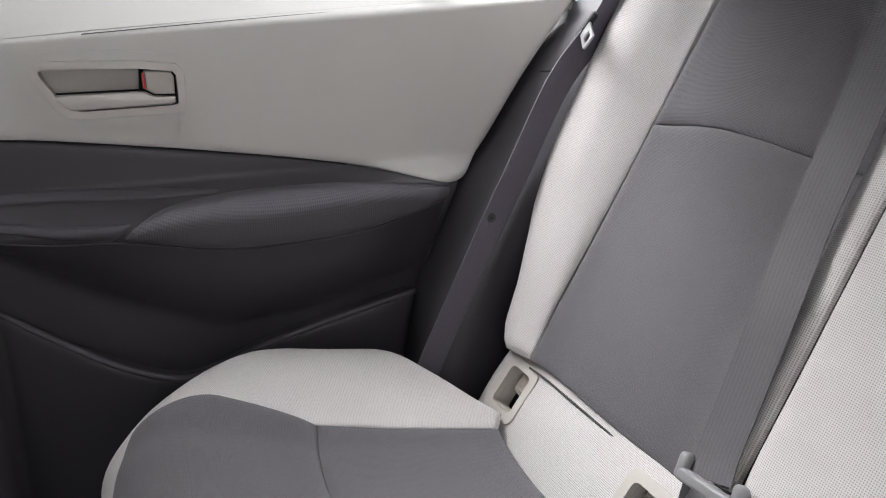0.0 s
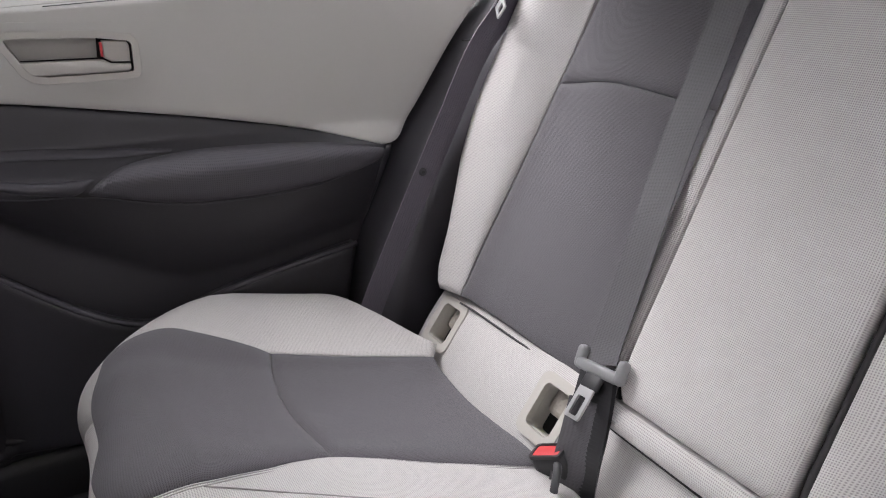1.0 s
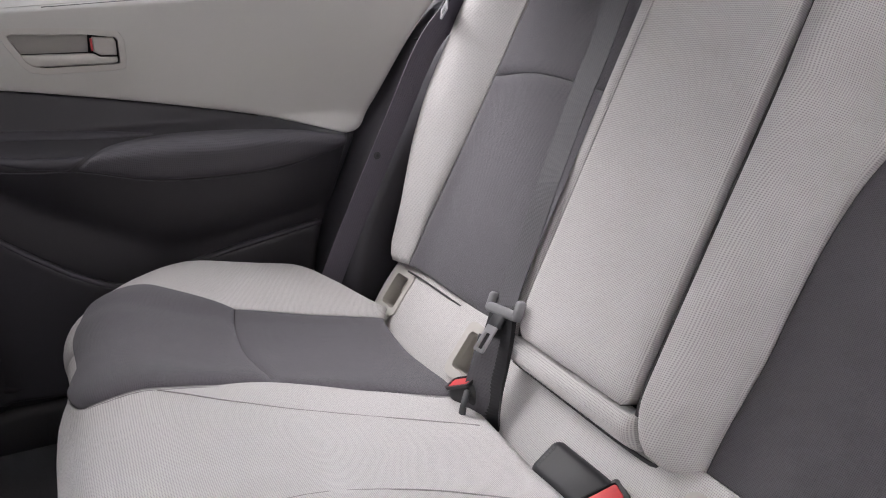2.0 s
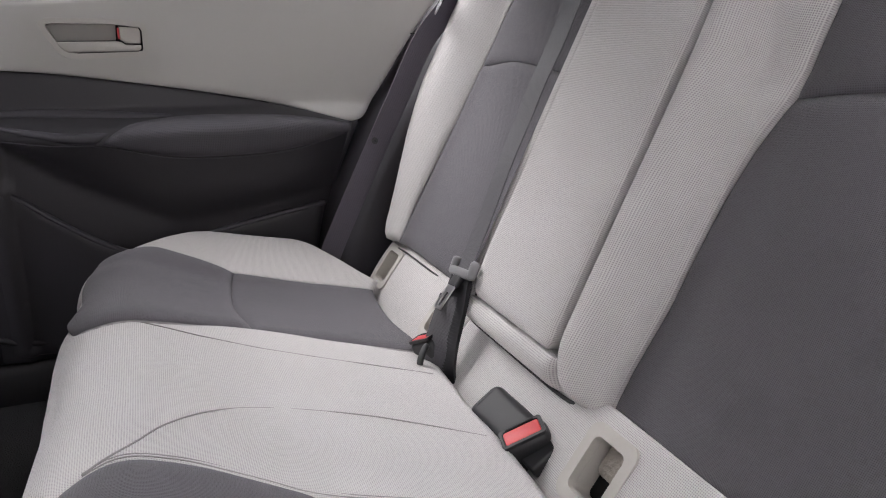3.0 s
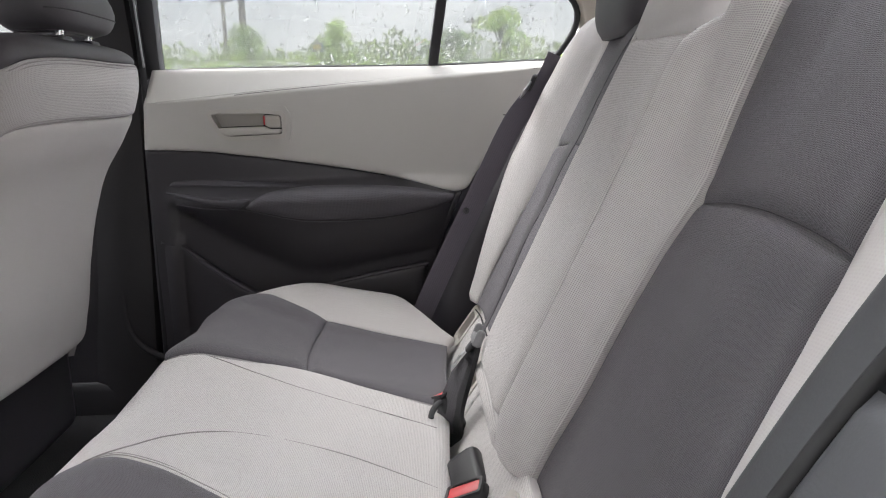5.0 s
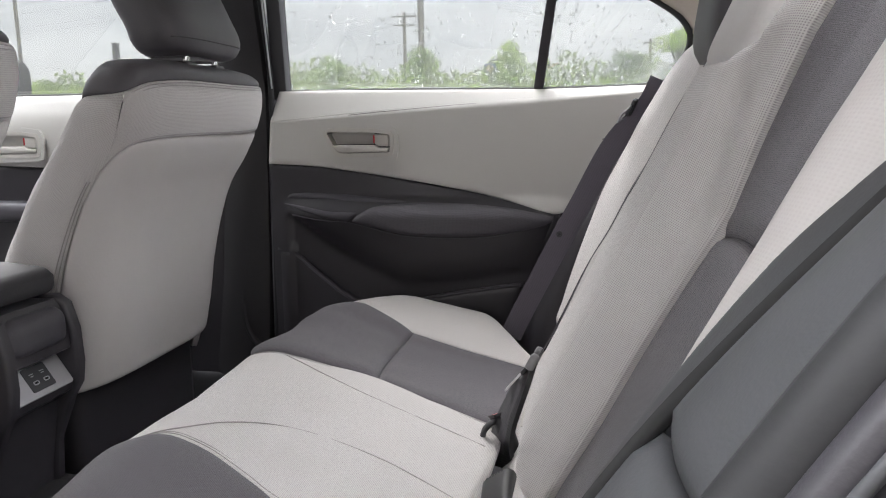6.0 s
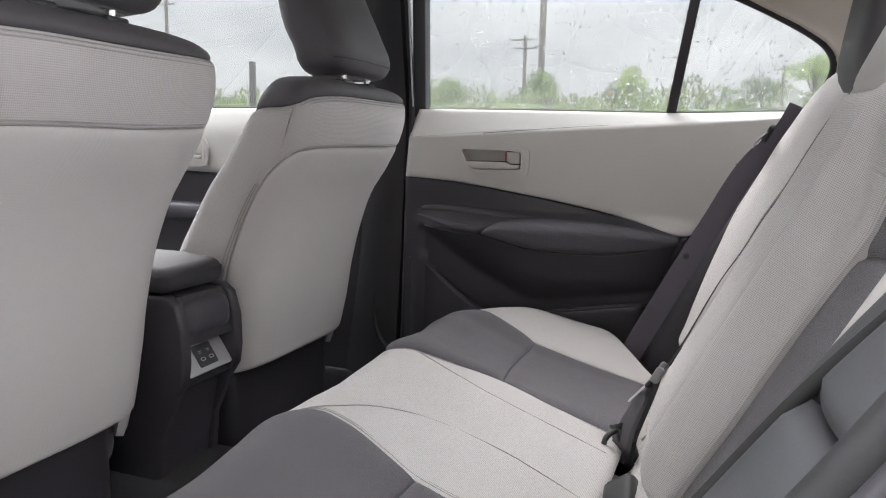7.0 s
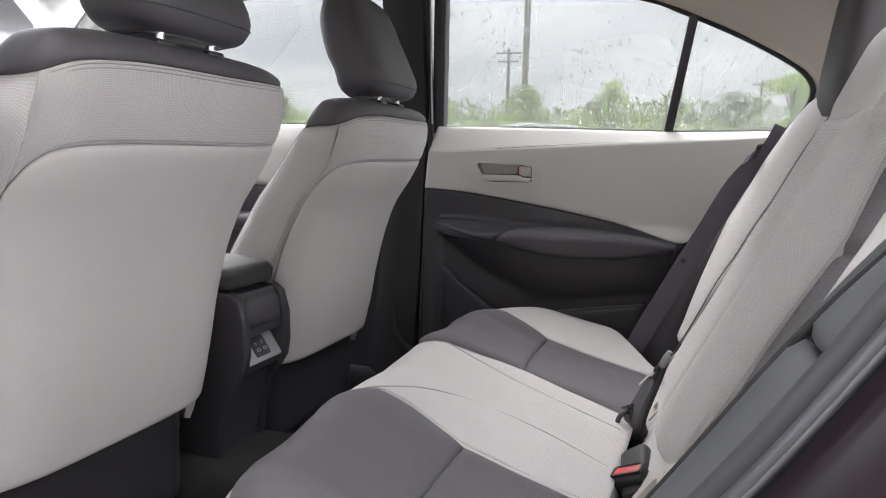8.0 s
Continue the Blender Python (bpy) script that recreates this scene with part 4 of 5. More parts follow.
def pillars():
    # centre pillar on the far side
    t = thing("pillar_1", "black centre pillar trim between the doors", "pillar", kind="structure")
    bm = bmesh.new()
    lv = [(0.25, -0.87, -0.690, 0.700), (0.60, -0.83, -0.672, 0.702), (0.98, -0.80, -0.664, 0.708), (1.15, -0.785, -0.654, 0.650), (1.36, -0.77, -0.640, 0.580)]
    L = []
    for z, x0, x1, y in lv:
        L.append([bm.verts.new(p) for p in ((x0, y + 0.03, z), (x0 + 0.01, y, z), ((x0 + x1) / 2, y - 0.02, z), (x1 - 0.01, y - 0.006, z), (x1, y + 0.012, z), (x1, y + 0.06, z), (x0, y + 0.06, z))])
    for a, b in zip(L, L[1:]):
        for k in range(7):
            bm.faces.new((a[k], a[(k + 1) % 7], b[(k + 1) % 7], b[k]))
    bm.faces.new(L[0])
    bm.faces.new(L[-1])
    part("pillar_trim", bm, PILLAR_BLACK, t)
    tube("door_seal", [(-0.672, 0.694, 0.30), (-0.662, 0.695, 0.70), (-0.658, 0.698, 0.985), (-0.646, 0.640, 1.16), (-0.632, 0.575, 1.34)], 0.007, RUBBER, t, n=50)
    tube("bright_strip", [(-0.652, 0.690, 0.99), (-0.640, 0.633, 1.16), (-0.625, 0.57, 1.34)], 0.0022, SILVER, t, "thin bright edge", n=30)
    tube("door_seal", [(-0.755, 0.692, 0.58), (-0.752, 0.690, 0.497), (-0.747, 0.690, 0.425), (-0.717, 0.690, 0.374), (-0.656, 0.690, 0.344), (-0.60, 0.690, 0.333), (-0.40, 0.690, 0.328)], 0.008, PILLAR_BLACK, t, "black seal curving down to the sill", n=50, seg=8)
    # centre pillar on the near side
    t = thing("pillar_2", "black centre pillar trim beside the open doorway", "pillar", kind="structure")
    part("pillar_trim", rbox((0.11, 0.06, 1.1), (-0.80, -0.71, 0.80), 0.02), DOOR_BLACK, t)
    # outer bodywork under and behind the near doorway
    t = thing("door_jamb", "charcoal trimmed jamb and rubber seal of the open rear doorway", "door jamb", kind="structure")

    def jamb_at(u, z):
        k = u
        x0, x1 = float(jamb_in(z)), float(jamb_out(z))
        return (x0 + (x1 - x0) * k - 0.004 * math.sin(math.pi * k), -0.622 - 0.076 * k, z)

    OUTWARD[jamb_at] = (-1, -0.3, 0.4)
    patch("jamb_trim", GREY_PLASTIC, t, [(0.03, z) for z in (0.30, 0.5, 0.675, 0.785)], [(1, z) for z in (0.30, 0.5, 0.673, 0.782)], jamb_at, 50, 16, 0.006, 0.010, skirt=0.02, label="dark grey lower jamb trim")
    patch("jamb_trim", GREY_PLASTIC, t, [(0.03, z) for z in (0.789, 0.86, 0.93, 1.0)], [(1, z) for z in (0.786, 0.86, 0.93, 1.0)], jamb_at, 40, 16, 0.005, 0.010, skirt=0.02, label="dark grey upper jamb trim")
    def edge_at(u, z):
        return ((float(band_in(z)) - 0.014) * (1 - u) + (float(jamb_in(z)) + 0.004) * u, -0.580 - 0.036 * u, z)

    OUTWARD[edge_at] = (-1, -0.3, 0.4)
    patch("trim_edge", GREY_PLASTIC, t, [(0, z) for z in (0.30, 0.5, 0.675, 0.80, 1.0)], [(0.97, z) for z in (0.30, 0.5, 0.675, 0.80, 1.0)], edge_at, 50, 12, 0.003, 0.012, skirt=0.03, label="grey rounded trim edge beside the bolster")
    tube("trim_gap", [(float(jamb_in(z)) - 0.003, -0.620, z) for z in np.linspace(0.30, 1.0, 14)], 0.0042, SHADE_MARK_BLACK, t, "black joint between the trims", n=50)
    # two dark rods paint the shaded edges of a wedge that isn't modelled
    for k1 in (0.40, 0.80):
        tube("crease_shade", [tuple(Vector(jamb_at(0.50 + (k1 - 0.50) * u, 0.806 + 0.075 * u)) + Vector((-0.0025, 0, 0.001))) for u in np.linspace(0, 1, 8)], 0.0022, DOOR_BLACK, t, "dark rod for the shaded crease of a wedge in the trim", n=20)
    seal = [(float(jamb_out(z)) - 0.002, -0.710, z) for z in np.linspace(0.30, 1.0, 14)]
    tube("door_seal", seal, 0.013, RUBBER, t, n=50, seg=10)
    tube("door_seal", [(x + 0.006, y - 0.014, z) for x, y, z in seal], 0.009, DOOR_BLACK, t, n=50, seg=8)
    tube("flange", [(x + 0.003, y - 0.025, z) for x, y, z in seal], 0.0022, GREY_PLASTIC, t, "grey painted flange edge", n=50)
    verts, faces = [], []
    zs = np.linspace(0.30, 1.0, 15)
    for z in zs:
        for k, (dx, y) in enumerate(((0.006, -0.738), (0.016, -0.755), (0.05, -0.785), (0.13, -0.82), (0.35, -0.84), (0.70, -0.835))):
            verts.append((float(jamb_out(z)) + dx, y + 0.10 * max(0, z - 0.80), z))
    for i in range(len(zs) - 1):
        for k in range(5):
            faces.append((i * 6 + k, i * 6 + k + 1, (i + 1) * 6 + k + 1, (i + 1) * 6 + k))
    q = mesh_part("quarter_panel", verts, faces, PAINT, t, "glossy dark painted quarter panel")
    q.modifiers.new("thickness", "SOLIDIFY").thickness = 0.003
    part("sill", rbox((1.0, 0.14, 0.10), (-0.45, -0.73, 0.25), 0.02), PAINT, t)
    part("sill_plate", rbox((0.86, 0.08, 0.006), (-0.40, -0.70, 0.304), 0.002), DOOR_BLACK, t)


band_in = table([0.25, 0.46, 0.60, 0.715, 0.745, 0.782, 0.818, 0.853, 0.874, 0.99, 1.02], [-0.19, -0.09, -0.008, 0.060, 0.078, 0.101, 0.125, 0.151, 0.167, 0.260, 0.284])
jamb_in = table([0.25, 0.46, 0.60, 0.66, 0.70, 0.735, 0.762, 0.789, 0.816, 0.842, 0.869, 0.91, 0.985, 1.02], [-0.22, -0.13, -0.040, 0.000, 0.027, 0.050, 0.068, 0.087, 0.108, 0.130, 0.154, 0.190, 0.255, 0.285])
jamb_out = table([0.25, 0.46, 0.60, 0.688, 0.719, 0.765, 0.807, 0.86, 0.92, 1.02], [-0.21, -0.11, -0.032, 0.024, 0.046, 0.077, 0.103, 0.137, 0.180, 0.255])


def floor():
    ob = part("floor", rbox((2.6, 1.46, 0.03), (-0.75, 0, 0.205), 0.01), CARPET)
    tagged(ob, "black carpeted car floor", "floor", kind="structure")
    bm = rbox((1.9, 0.26, 0.12), (-1.45, -0.0, 0.27), 0.05, 4)
    tagged(part("tunnel", bm, CARPET), "black carpeted centre tunnel", "floor tunnel", kind="structure")
    bm = rbox((0.62, 1.25, 0.03), (0.62, 0, 0.965), 0.01)
    tagged(part("rear_shelf", bm, CARPET), "dark parcel shelf behind the rear seat", "parcel shelf", kind="structure")
    tagged(part("door_sill", rbox((2.5, 0.16, 0.16), (-0.80, 0.765, 0.225), 0.03), PILLAR_BLACK), "black sill trim below the far doors", "door sill", kind="structure")
    tagged(part("bulkhead", rbox((0.02, 1.3, 0.75), (0.42, 0, 0.59), 0.005), CARPET), "dark panel behind the rear seat", "bulkhead", kind="structure")
    bm = rbox((0.35, 1.36, 0.42), (-2.0, 0, 0.76), 0.06, 4)
    tagged(part("dashboard", bm, DOOR_BLACK), "black moulded dashboard", "dashboard", kind="structure")


# ---- front seats ----
def front_seat(sgn, yc, label, dz=0.0):
    """A front seat: padded back with pale panels, dark shoulder, headrest on chrome posts, and cushion."""
    t = thing("front_seat", label, "car seat", (0, 0, dz), group="front seats")
    width = table([0.40, 0.454, 0.66, 0.85, 0.93, 0.97, 0.992, 1.004, 1.011, 1.015], [0.238, 0.238, 0.235, 0.237, 0.240, 0.238, 0.228, 0.208, 0.17, 0.10])
    rear = table([0.40, 0.454, 0.54, 0.66, 0.75, 0.80, 0.85, 0.90, 0.96, 0.992, 1.004, 1.011, 1.015], [-0.785, -0.770, -0.750, -0.726, -0.702, -0.680, -0.648, -0.623, -0.610, -0.611, -0.619, -0.634, -0.655])
    deep = table([0.40, 0.454, 0.66, 0.76, 0.87, 0.954, 0.985, 1.004, 1.011, 1.015], [0.10, 0.10, 0.10, 0.086, 0.078, 0.060, 0.05, 0.040, 0.028, 0.012])

    def seat_at(th, z):
        w, d = float(width(z)), float(deep(z))
        c, s = math.cos(radians(th)), math.sin(radians(th))
        n = 0.46
        y = yc + w * math.copysign(abs(c) ** n, c)
        x = float(rear(z)) - d + d * math.copysign(abs(s) ** n, s) - 0.012 * abs(c) ** 2
        return (x, sgn * y, z)

    def lines(z, a0, a1, k=13):
        return [(a, z(a) if callable(z) else z) for a in np.linspace(a0, a1, k)]

    # one outward rule per region: rear half, and the two flanks
    def rear_face(th, z):
        return seat_at(th, z)

    def far_flank(th, z):
        return seat_at(th, z)

    def near_flank(th, z):
        return seat_at(th, z)

    def front_face(th, z):
        return seat_at(th, z)

    OUTWARD.update({rear_face: (1, 0, 0.2), far_flank: (0, sgn, 0), near_flank: (0, -sgn, 0), front_face: (-1, 0, 0)})
    seam = table([28, 60, 90, 120, 140, 152, 162], [0.897, 0.893, 0.889, 0.885, 0.878, 0.864, 0.836])
    seam_line = [(a, float(seam(a))) for a in np.linspace(28, 162, 19)]
    neck_at = table([-25, 28, 90, 130, 162, 205], [0.985, 0.988, 0.984, 0.976, 0.960, 0.950])
    neck = [(a, float(neck_at(a))) for a in np.linspace(28, 162, 19)]
    patch("back_panel", LIGHT_CLOTH, t, lines(0.452, 28, 174), seam_line, rear_face, 80, 44, 0.005, 0.014, skirt=0.012, wrinkle=0.0016, label="smooth pale back panel", seed=3.0 + sgn)
    patch("upper_back", SHADED_KNIT, t, seam_line, neck, rear_face, 80, 16, 0.005, 0.012, skirt=0.012, edges="ab", label="pale knit upper back band")
    patch("shoulder", DARK_HIDE, t, [(a, float(neck_at(a))) for a in np.linspace(-25, 205, 41)], lines(1.0148, -25, 205, 41), rear_face, 100, 16, 0.004, 0.012, skirt=0.012, label="dark grey leatherette shoulder")
    patch("side_panel", SHADED_KNIT, t, [(175.5, 0.40), (174, 0.452), (168, 0.657), (162, 0.836), (162, 0.91), (162, 0.9595)], [(214, 0.40), (214, 0.45), (214, 0.657), (213, 0.80), (210, 0.90), (205, 0.949)], near_flank, 60, 16, 0.005, 0.012, skirt=0.012, edges="bse", label="pale side panel with double stitching")
    patch("side_panel", LIGHT_CLOTH, t, [(28, 0.40), (28, 0.6), (28, 0.987)], [(-34, 0.40), (-34, 0.6), (-25, 0.984)], far_flank, 40, 16, 0.006, 0.012, skirt=0.012, label="pale side panel")
    patch("front_panel", DARK_CLOTH, t, lines(0.40, 214, 326), lines(0.955, 210, 330), front_face, 40, 30, 0.01, 0.03, label="dark grey cloth front")
    for dz_line in (0.004, 0.009):
        tube("stitch_line", [tuple(Vector(seat_at(a, float(neck_at(a)) - dz_line)) + Vector((0.0048, 0, 0))) for a in np.linspace(32, 158, 40)], 0.0008, STITCH, t, n=90)
    tube("stitch_line", [tuple(Vector(seat_at(a, float(seam(a)) + 0.005)) + Vector((0.0048, 0, 0))) for a in np.linspace(32, 150, 40)], 0.0007, STITCH, t, n=90)
    edge = table([0.452, 0.836], [176.0, 164.0])
    for da in (0.0, 3.0):
        tube("stitch_line", [tuple(Vector(seat_at(float(edge(z)) + da, z)) + Vector((0.001, -sgn * 0.0062, 0))) for z in np.linspace(0.82, 0.47, 30)], 0.0009, STITCH, t, n=50)
    part("lower_shell", rbox((0.10, 0.40, 0.20), (-0.862, sgn * yc, 0.36), 0.03), DOOR_BLACK, t, "black plastic lower shell")
    part("seat_cushion", rbox((0.52, 0.50, 0.14), (-1.10, sgn * yc, 0.40), 0.05, 4), DARK_CLOTH, t)
    for yy in (yc - 0.17, yc + 0.17):
        part("seat_rail", rbox((0.5, 0.04, 0.12 + dz), (-1.15, sgn * yy, 0.27 - dz / 2), 0.01), DOOR_BLACK, t)
    # headrest
    hw = table([1.026, 1.036, 1.061, 1.11, 1.17, 1.22, 1.245, 1.255], [0.080, 0.108, 0.124, 0.130, 0.124, 0.108, 0.085, 0.04])
    hr = table([1.026, 1.036, 1.061, 1.11, 1.17, 1.22, 1.245, 1.255], [-0.632, -0.612, -0.604, -0.624, -0.651, -0.673, -0.693, -0.713])
    hd = table([1.026, 1.036, 1.061, 1.11, 1.17, 1.22, 1.245, 1.255], [0.040, 0.054, 0.062, 0.062, 0.058, 0.048, 0.034, 0.014])

    def head_at(th, z):
        c, s = math.cos(radians(th)), math.sin(radians(th))
        n = 0.50
        return (float(hr(z)) - float(hd(z)) + float(hd(z)) * math.copysign(abs(s) ** n, s), sgn * (yc + 0.002 + float(hw(z)) * math.copysign(abs(c) ** n, c)), z)

    zs = np.concatenate([[1.026, 1.029, 1.033, 1.038, 1.045, 1.053], np.linspace(1.066, 1.225, 12), [1.235, 1.242, 1.248, 1.252, 1.2545]])
    verts, faces, nt = [], [], 56
    for z in zs:
        verts += [head_at(360 * k / nt, z) for k in range(nt)]
    for i in range(len(zs) - 1):
        for k in range(nt):
            q = (i * nt + k, i * nt + (k + 1) % nt, (i + 1) * nt + (k + 1) % nt, (i + 1) * nt + k)
            faces.append(q if sgn > 0 else q[::-1])
    faces += [tuple(range(nt)), tuple((len(zs) - 1) * nt + k for k in range(nt))]
    head = mesh_part("headrest", verts, faces, DARK_HIDE, t, "dark grey leatherette headrest")
    tube("seam", [tuple(Vector(head_at(th, 1.055))) for th in np.linspace(20, 160, 24)], 0.0012, SEAM_AND_SHADE, head, n=40)
    for yy in (yc - 0.058, yc + 0.044):
        tube("post", [(-0.642, sgn * yy, 0.98), (-0.636, sgn * yy, 1.045)], 0.0062, CHROME, t, "chrome headrest post", n=6, seg=12)
        part("post_collar", rbox((0.030, 0.034, 0.012), (-0.641, sgn * yy, 1.013), 0.004), DOOR_BLACK, t, "black post collar")
    return t


# ---- centre console ----
def console():
    t = thing("centre_console", "black centre console with padded lid and rear charging ports", "console")
    cy = 0.010
    prof = [(-0.762, 0.640), (-0.750, 0.625), (-0.742, 0.59), (-0.740, 0.562), (-0.752, 0.556), (-0.772, 0.552), (-0.742, 0.506), (-0.746, 0.492), (-0.772, 0.475), (-0.795, 0.36), (-0.81, 0.22), (-1.35, 0.22), (-1.35, 0.60), (-1.0, 0.64)]
    bm = bmesh.new()
    L = [[bm.verts.new((x, cy + y, z)) for x, z in prof] for y in (-0.060, 0.060)]
    for k in range(len(prof)):
        bm.faces.new((L[0][k], L[0][(k + 1) % len(prof)], L[1][(k + 1) % len(prof)], L[1][k]))
    bm.faces.new(L[0]), bm.faces.new(L[1])
    part("body", bm, DOOR_BLACK, t, smooth=False)
    for s in (-1, 1):
        cheek = [(-0.765, 0.645), (-0.745, 0.632), (-0.733, 0.59), (-0.731, 0.535), (-0.736, 0.50), (-0.752, 0.475), (-0.785, 0.40), (-0.80, 0.22), (-1.35, 0.22), (-1.35, 0.60), (-1.0, 0.645)]
        m = axes((0, cy + s * 0.0785, 0), Vector((1, 0, 0)) * 1, Vector((0, 0, 1)), Vector((0, -1, 0)))
        mm = m @ Matrix.Translation((0, 0, 0.009 * (1 if s > 0 else -1) + 0.009))
        part("cheek", slab(cheek, 0.018, mm, 0.006, 3), DOOR_BLACK, t, "black side cheek")
    lid = rbox((0.36, 0.160, 0.048), (-0.945, cy, 0.672), 0.018, 5)
    bmesh.ops.bisect_plane(lid, geom=lid.verts[:] + lid.edges[:] + lid.faces[:], plane_co=(-0.85, 0, 0), plane_no=(1, 0, 0))
    for v in lid.verts:
        if v.co.x > -0.80:
            v.co.z -= 0.012 * ((v.co.x + 0.80) / 0.035) * (1 if v.co.z > 0.68 else 0.2)
    part("lid", lid, LID_HIDE, t, "dark padded armrest lid")
    part("rear_roll", rbox((0.056, 0.128, 0.066), (-0.763, cy, 0.600), 0.026, 6), SOFT_BLACK, t, "charcoal rear cover")
    # port panel, tilted up and back
    a, b = Vector((-0.7725, 0, 0.5525)), Vector((-0.741, 0, 0.506))
    down = (b - a).normalized()
    m = axes(((a + b) / 2) + Vector((0.0, cy, 0)), Vector((0, 1, 0)), -down, Vector((0, 1, 0)).cross(-down))
    if m.col[2].xyz.x < 0:
        m = axes(((a + b) / 2) + Vector((0.0, cy, 0)), Vector((0, -1, 0)), -down, Vector((0, -1, 0)).cross(-down))
    p = part("port_panel", slab(rounded(0.116, 0.058, 0.005), 0.006, m @ Matrix.Translation((0, 0, 0.004)), 0.002), SILVER, t, "silver grey port panel")
    part("port_block", slab(rounded(0.046, 0.040, 0.003), 0.004, m @ Matrix.Translation((0, 0, 0.0062)), 0.001), GREY_PLASTIC, p, "grey block with two ports")
    for sx in (-0.0105, 0.0105):
        part("port", ring(rounded(0.011, 0.0062, 0.003), rounded(0.008, 0.0034, 0.0016), 0.002, m @ Matrix.Translation((sx, -0.007, 0.0076)), 0.0004), SILVER, p, "bright port rim")
        part("port_slot", slab(rounded(0.008, 0.0034, 0.0016), 0.001, m @ Matrix.Translation((sx, -0.007, 0.0066)), 0), SHADE_MARK_BLACK, p)
        part("port_mark", rbox((0.009, 0.0012, 0.0004), (sx, 0.008, 0.0065), 0.0001, m=m), SILVER, p)
        part("port_mark", rbox((0.006, 0.0012, 0.0004), (sx, 0.0045, 0.0065), 0.0001, m=m), SILVER, p)
    return t


# ---- seat belts ----
def ribbon(name, pts, cross, width, mat, parent, label="", thick=0.0013, n=60):
    """A strap along pts; cross gives the direction of its width at each point."""
    c, w = spline(pts, n), spline(cross, n)
    t = np.gradient(c, axis=0)
    t /= np.linalg.norm(t, axis=1)[:, None]
    verts, faces, uvs = [], [], []
    s = np.concatenate([[0], np.cumsum(np.linalg.norm(np.diff(c, axis=0), axis=1))])
    for i in range(n):
        d = w[i] - t[i] * (w[i] @ t[i])
        d /= np.linalg.norm(d)
        nn = np.cross(t[i], d)
        for a, b in ((-0.5, 1), (-0.46, 1.25), (0.46, 1.25), (0.5, 1), (0.5, -1), (-0.5, -1)):
            verts.append(c[i] + d * a * width + nn * b * thick / 2)
            uvs.append((a * width, s[i]))
    for i in range(n - 1):
        for k in range(6):
            faces.append((i * 6 + k, i * 6 + (k + 1) % 6, (i + 1) * 6 + (k + 1) % 6, (i + 1) * 6 + k))
    return mesh_part(name, verts, faces, mat, parent, label, False, uvs)




def belt_far():
    """The shoulder belt of the far seat, lying along the side trim, with its tongue parked at the top."""
    t = thing("seat_belt", "dark purple-grey shoulder belt along the side trim", "seat belt", group="seat belts")
    line = [(0.200, 0.575, 0.985), (0.176, 0.585, 0.935), (0.113, 0.588, 0.860), (0.055, 0.589, 0.748), (-0.004, 0.589, 0.632), (-0.062, 0.588, 0.515), (-0.090, 0.588, 0.455)]
    cross = [(1, 0.30, -0.8)] * 2 + [(1, 0.25, -0.5)] * 5
    ribbon("webbing", line, cross, 0.047, WEBBING, t)
    m = axes((0.010, 0.5865, 0.679), Vector((1, 0, 0)), Vector((0, 0, 1)), Vector((0, -1, 0)))
    part("stop_button", slab([(0.0065 * math.cos(a), 0.0065 * math.sin(a)) for a in np.linspace(0, 2 * math.pi, 17)[:-1]], 0.003, m @ Matrix.Translation((0, 0, 0.003)), 0.001), GREY_PLASTIC, t, "small round stop button")
    part("stop_button_core", slab([(0.0028 * math.cos(a), 0.0028 * math.sin(a)) for a in np.linspace(0, 2 * math.pi, 13)[:-1]], 0.002, m @ Matrix.Translation((0, 0, 0.0042)), 0.0005), BUCKLE_BLACK, t)
    d = Vector((-0.026, -0.048, -0.020)).normalized()
    w = Vector((0.46, 0.0, 0.80)).normalized()
    w = (w - d * w.dot(d)).normalized()
    mt = axes((0.147, 0.584, 0.931), w, d, w.cross(d))
    part("tongue_bar", rbox((0.046, 0.014, 0.010), (0, 0.002, 0), 0.004, m=mt), BUCKLE_BLACK, t, "black tongue shoulder")
    part("tongue_plate", ring(rounded(0.022, 0.050, 0.004, cy=0.033), rounded(0.012, 0.020, 0.003, cy=0.040), 0.0026, mt, 0.0006), STEEL, t, "bright steel tongue with a slot")
    part("anchor", rbox((0.03, 0.012, 0.055), (-0.098, 0.590, 0.432), 0.005), BUCKLE_BLACK, t)
    part("guide_mark", rbox((0.026, 0.002, 0.0022), (0.105, 0.6055, 0.872), 0.0006), SHADE_MARK_BLACK, t)


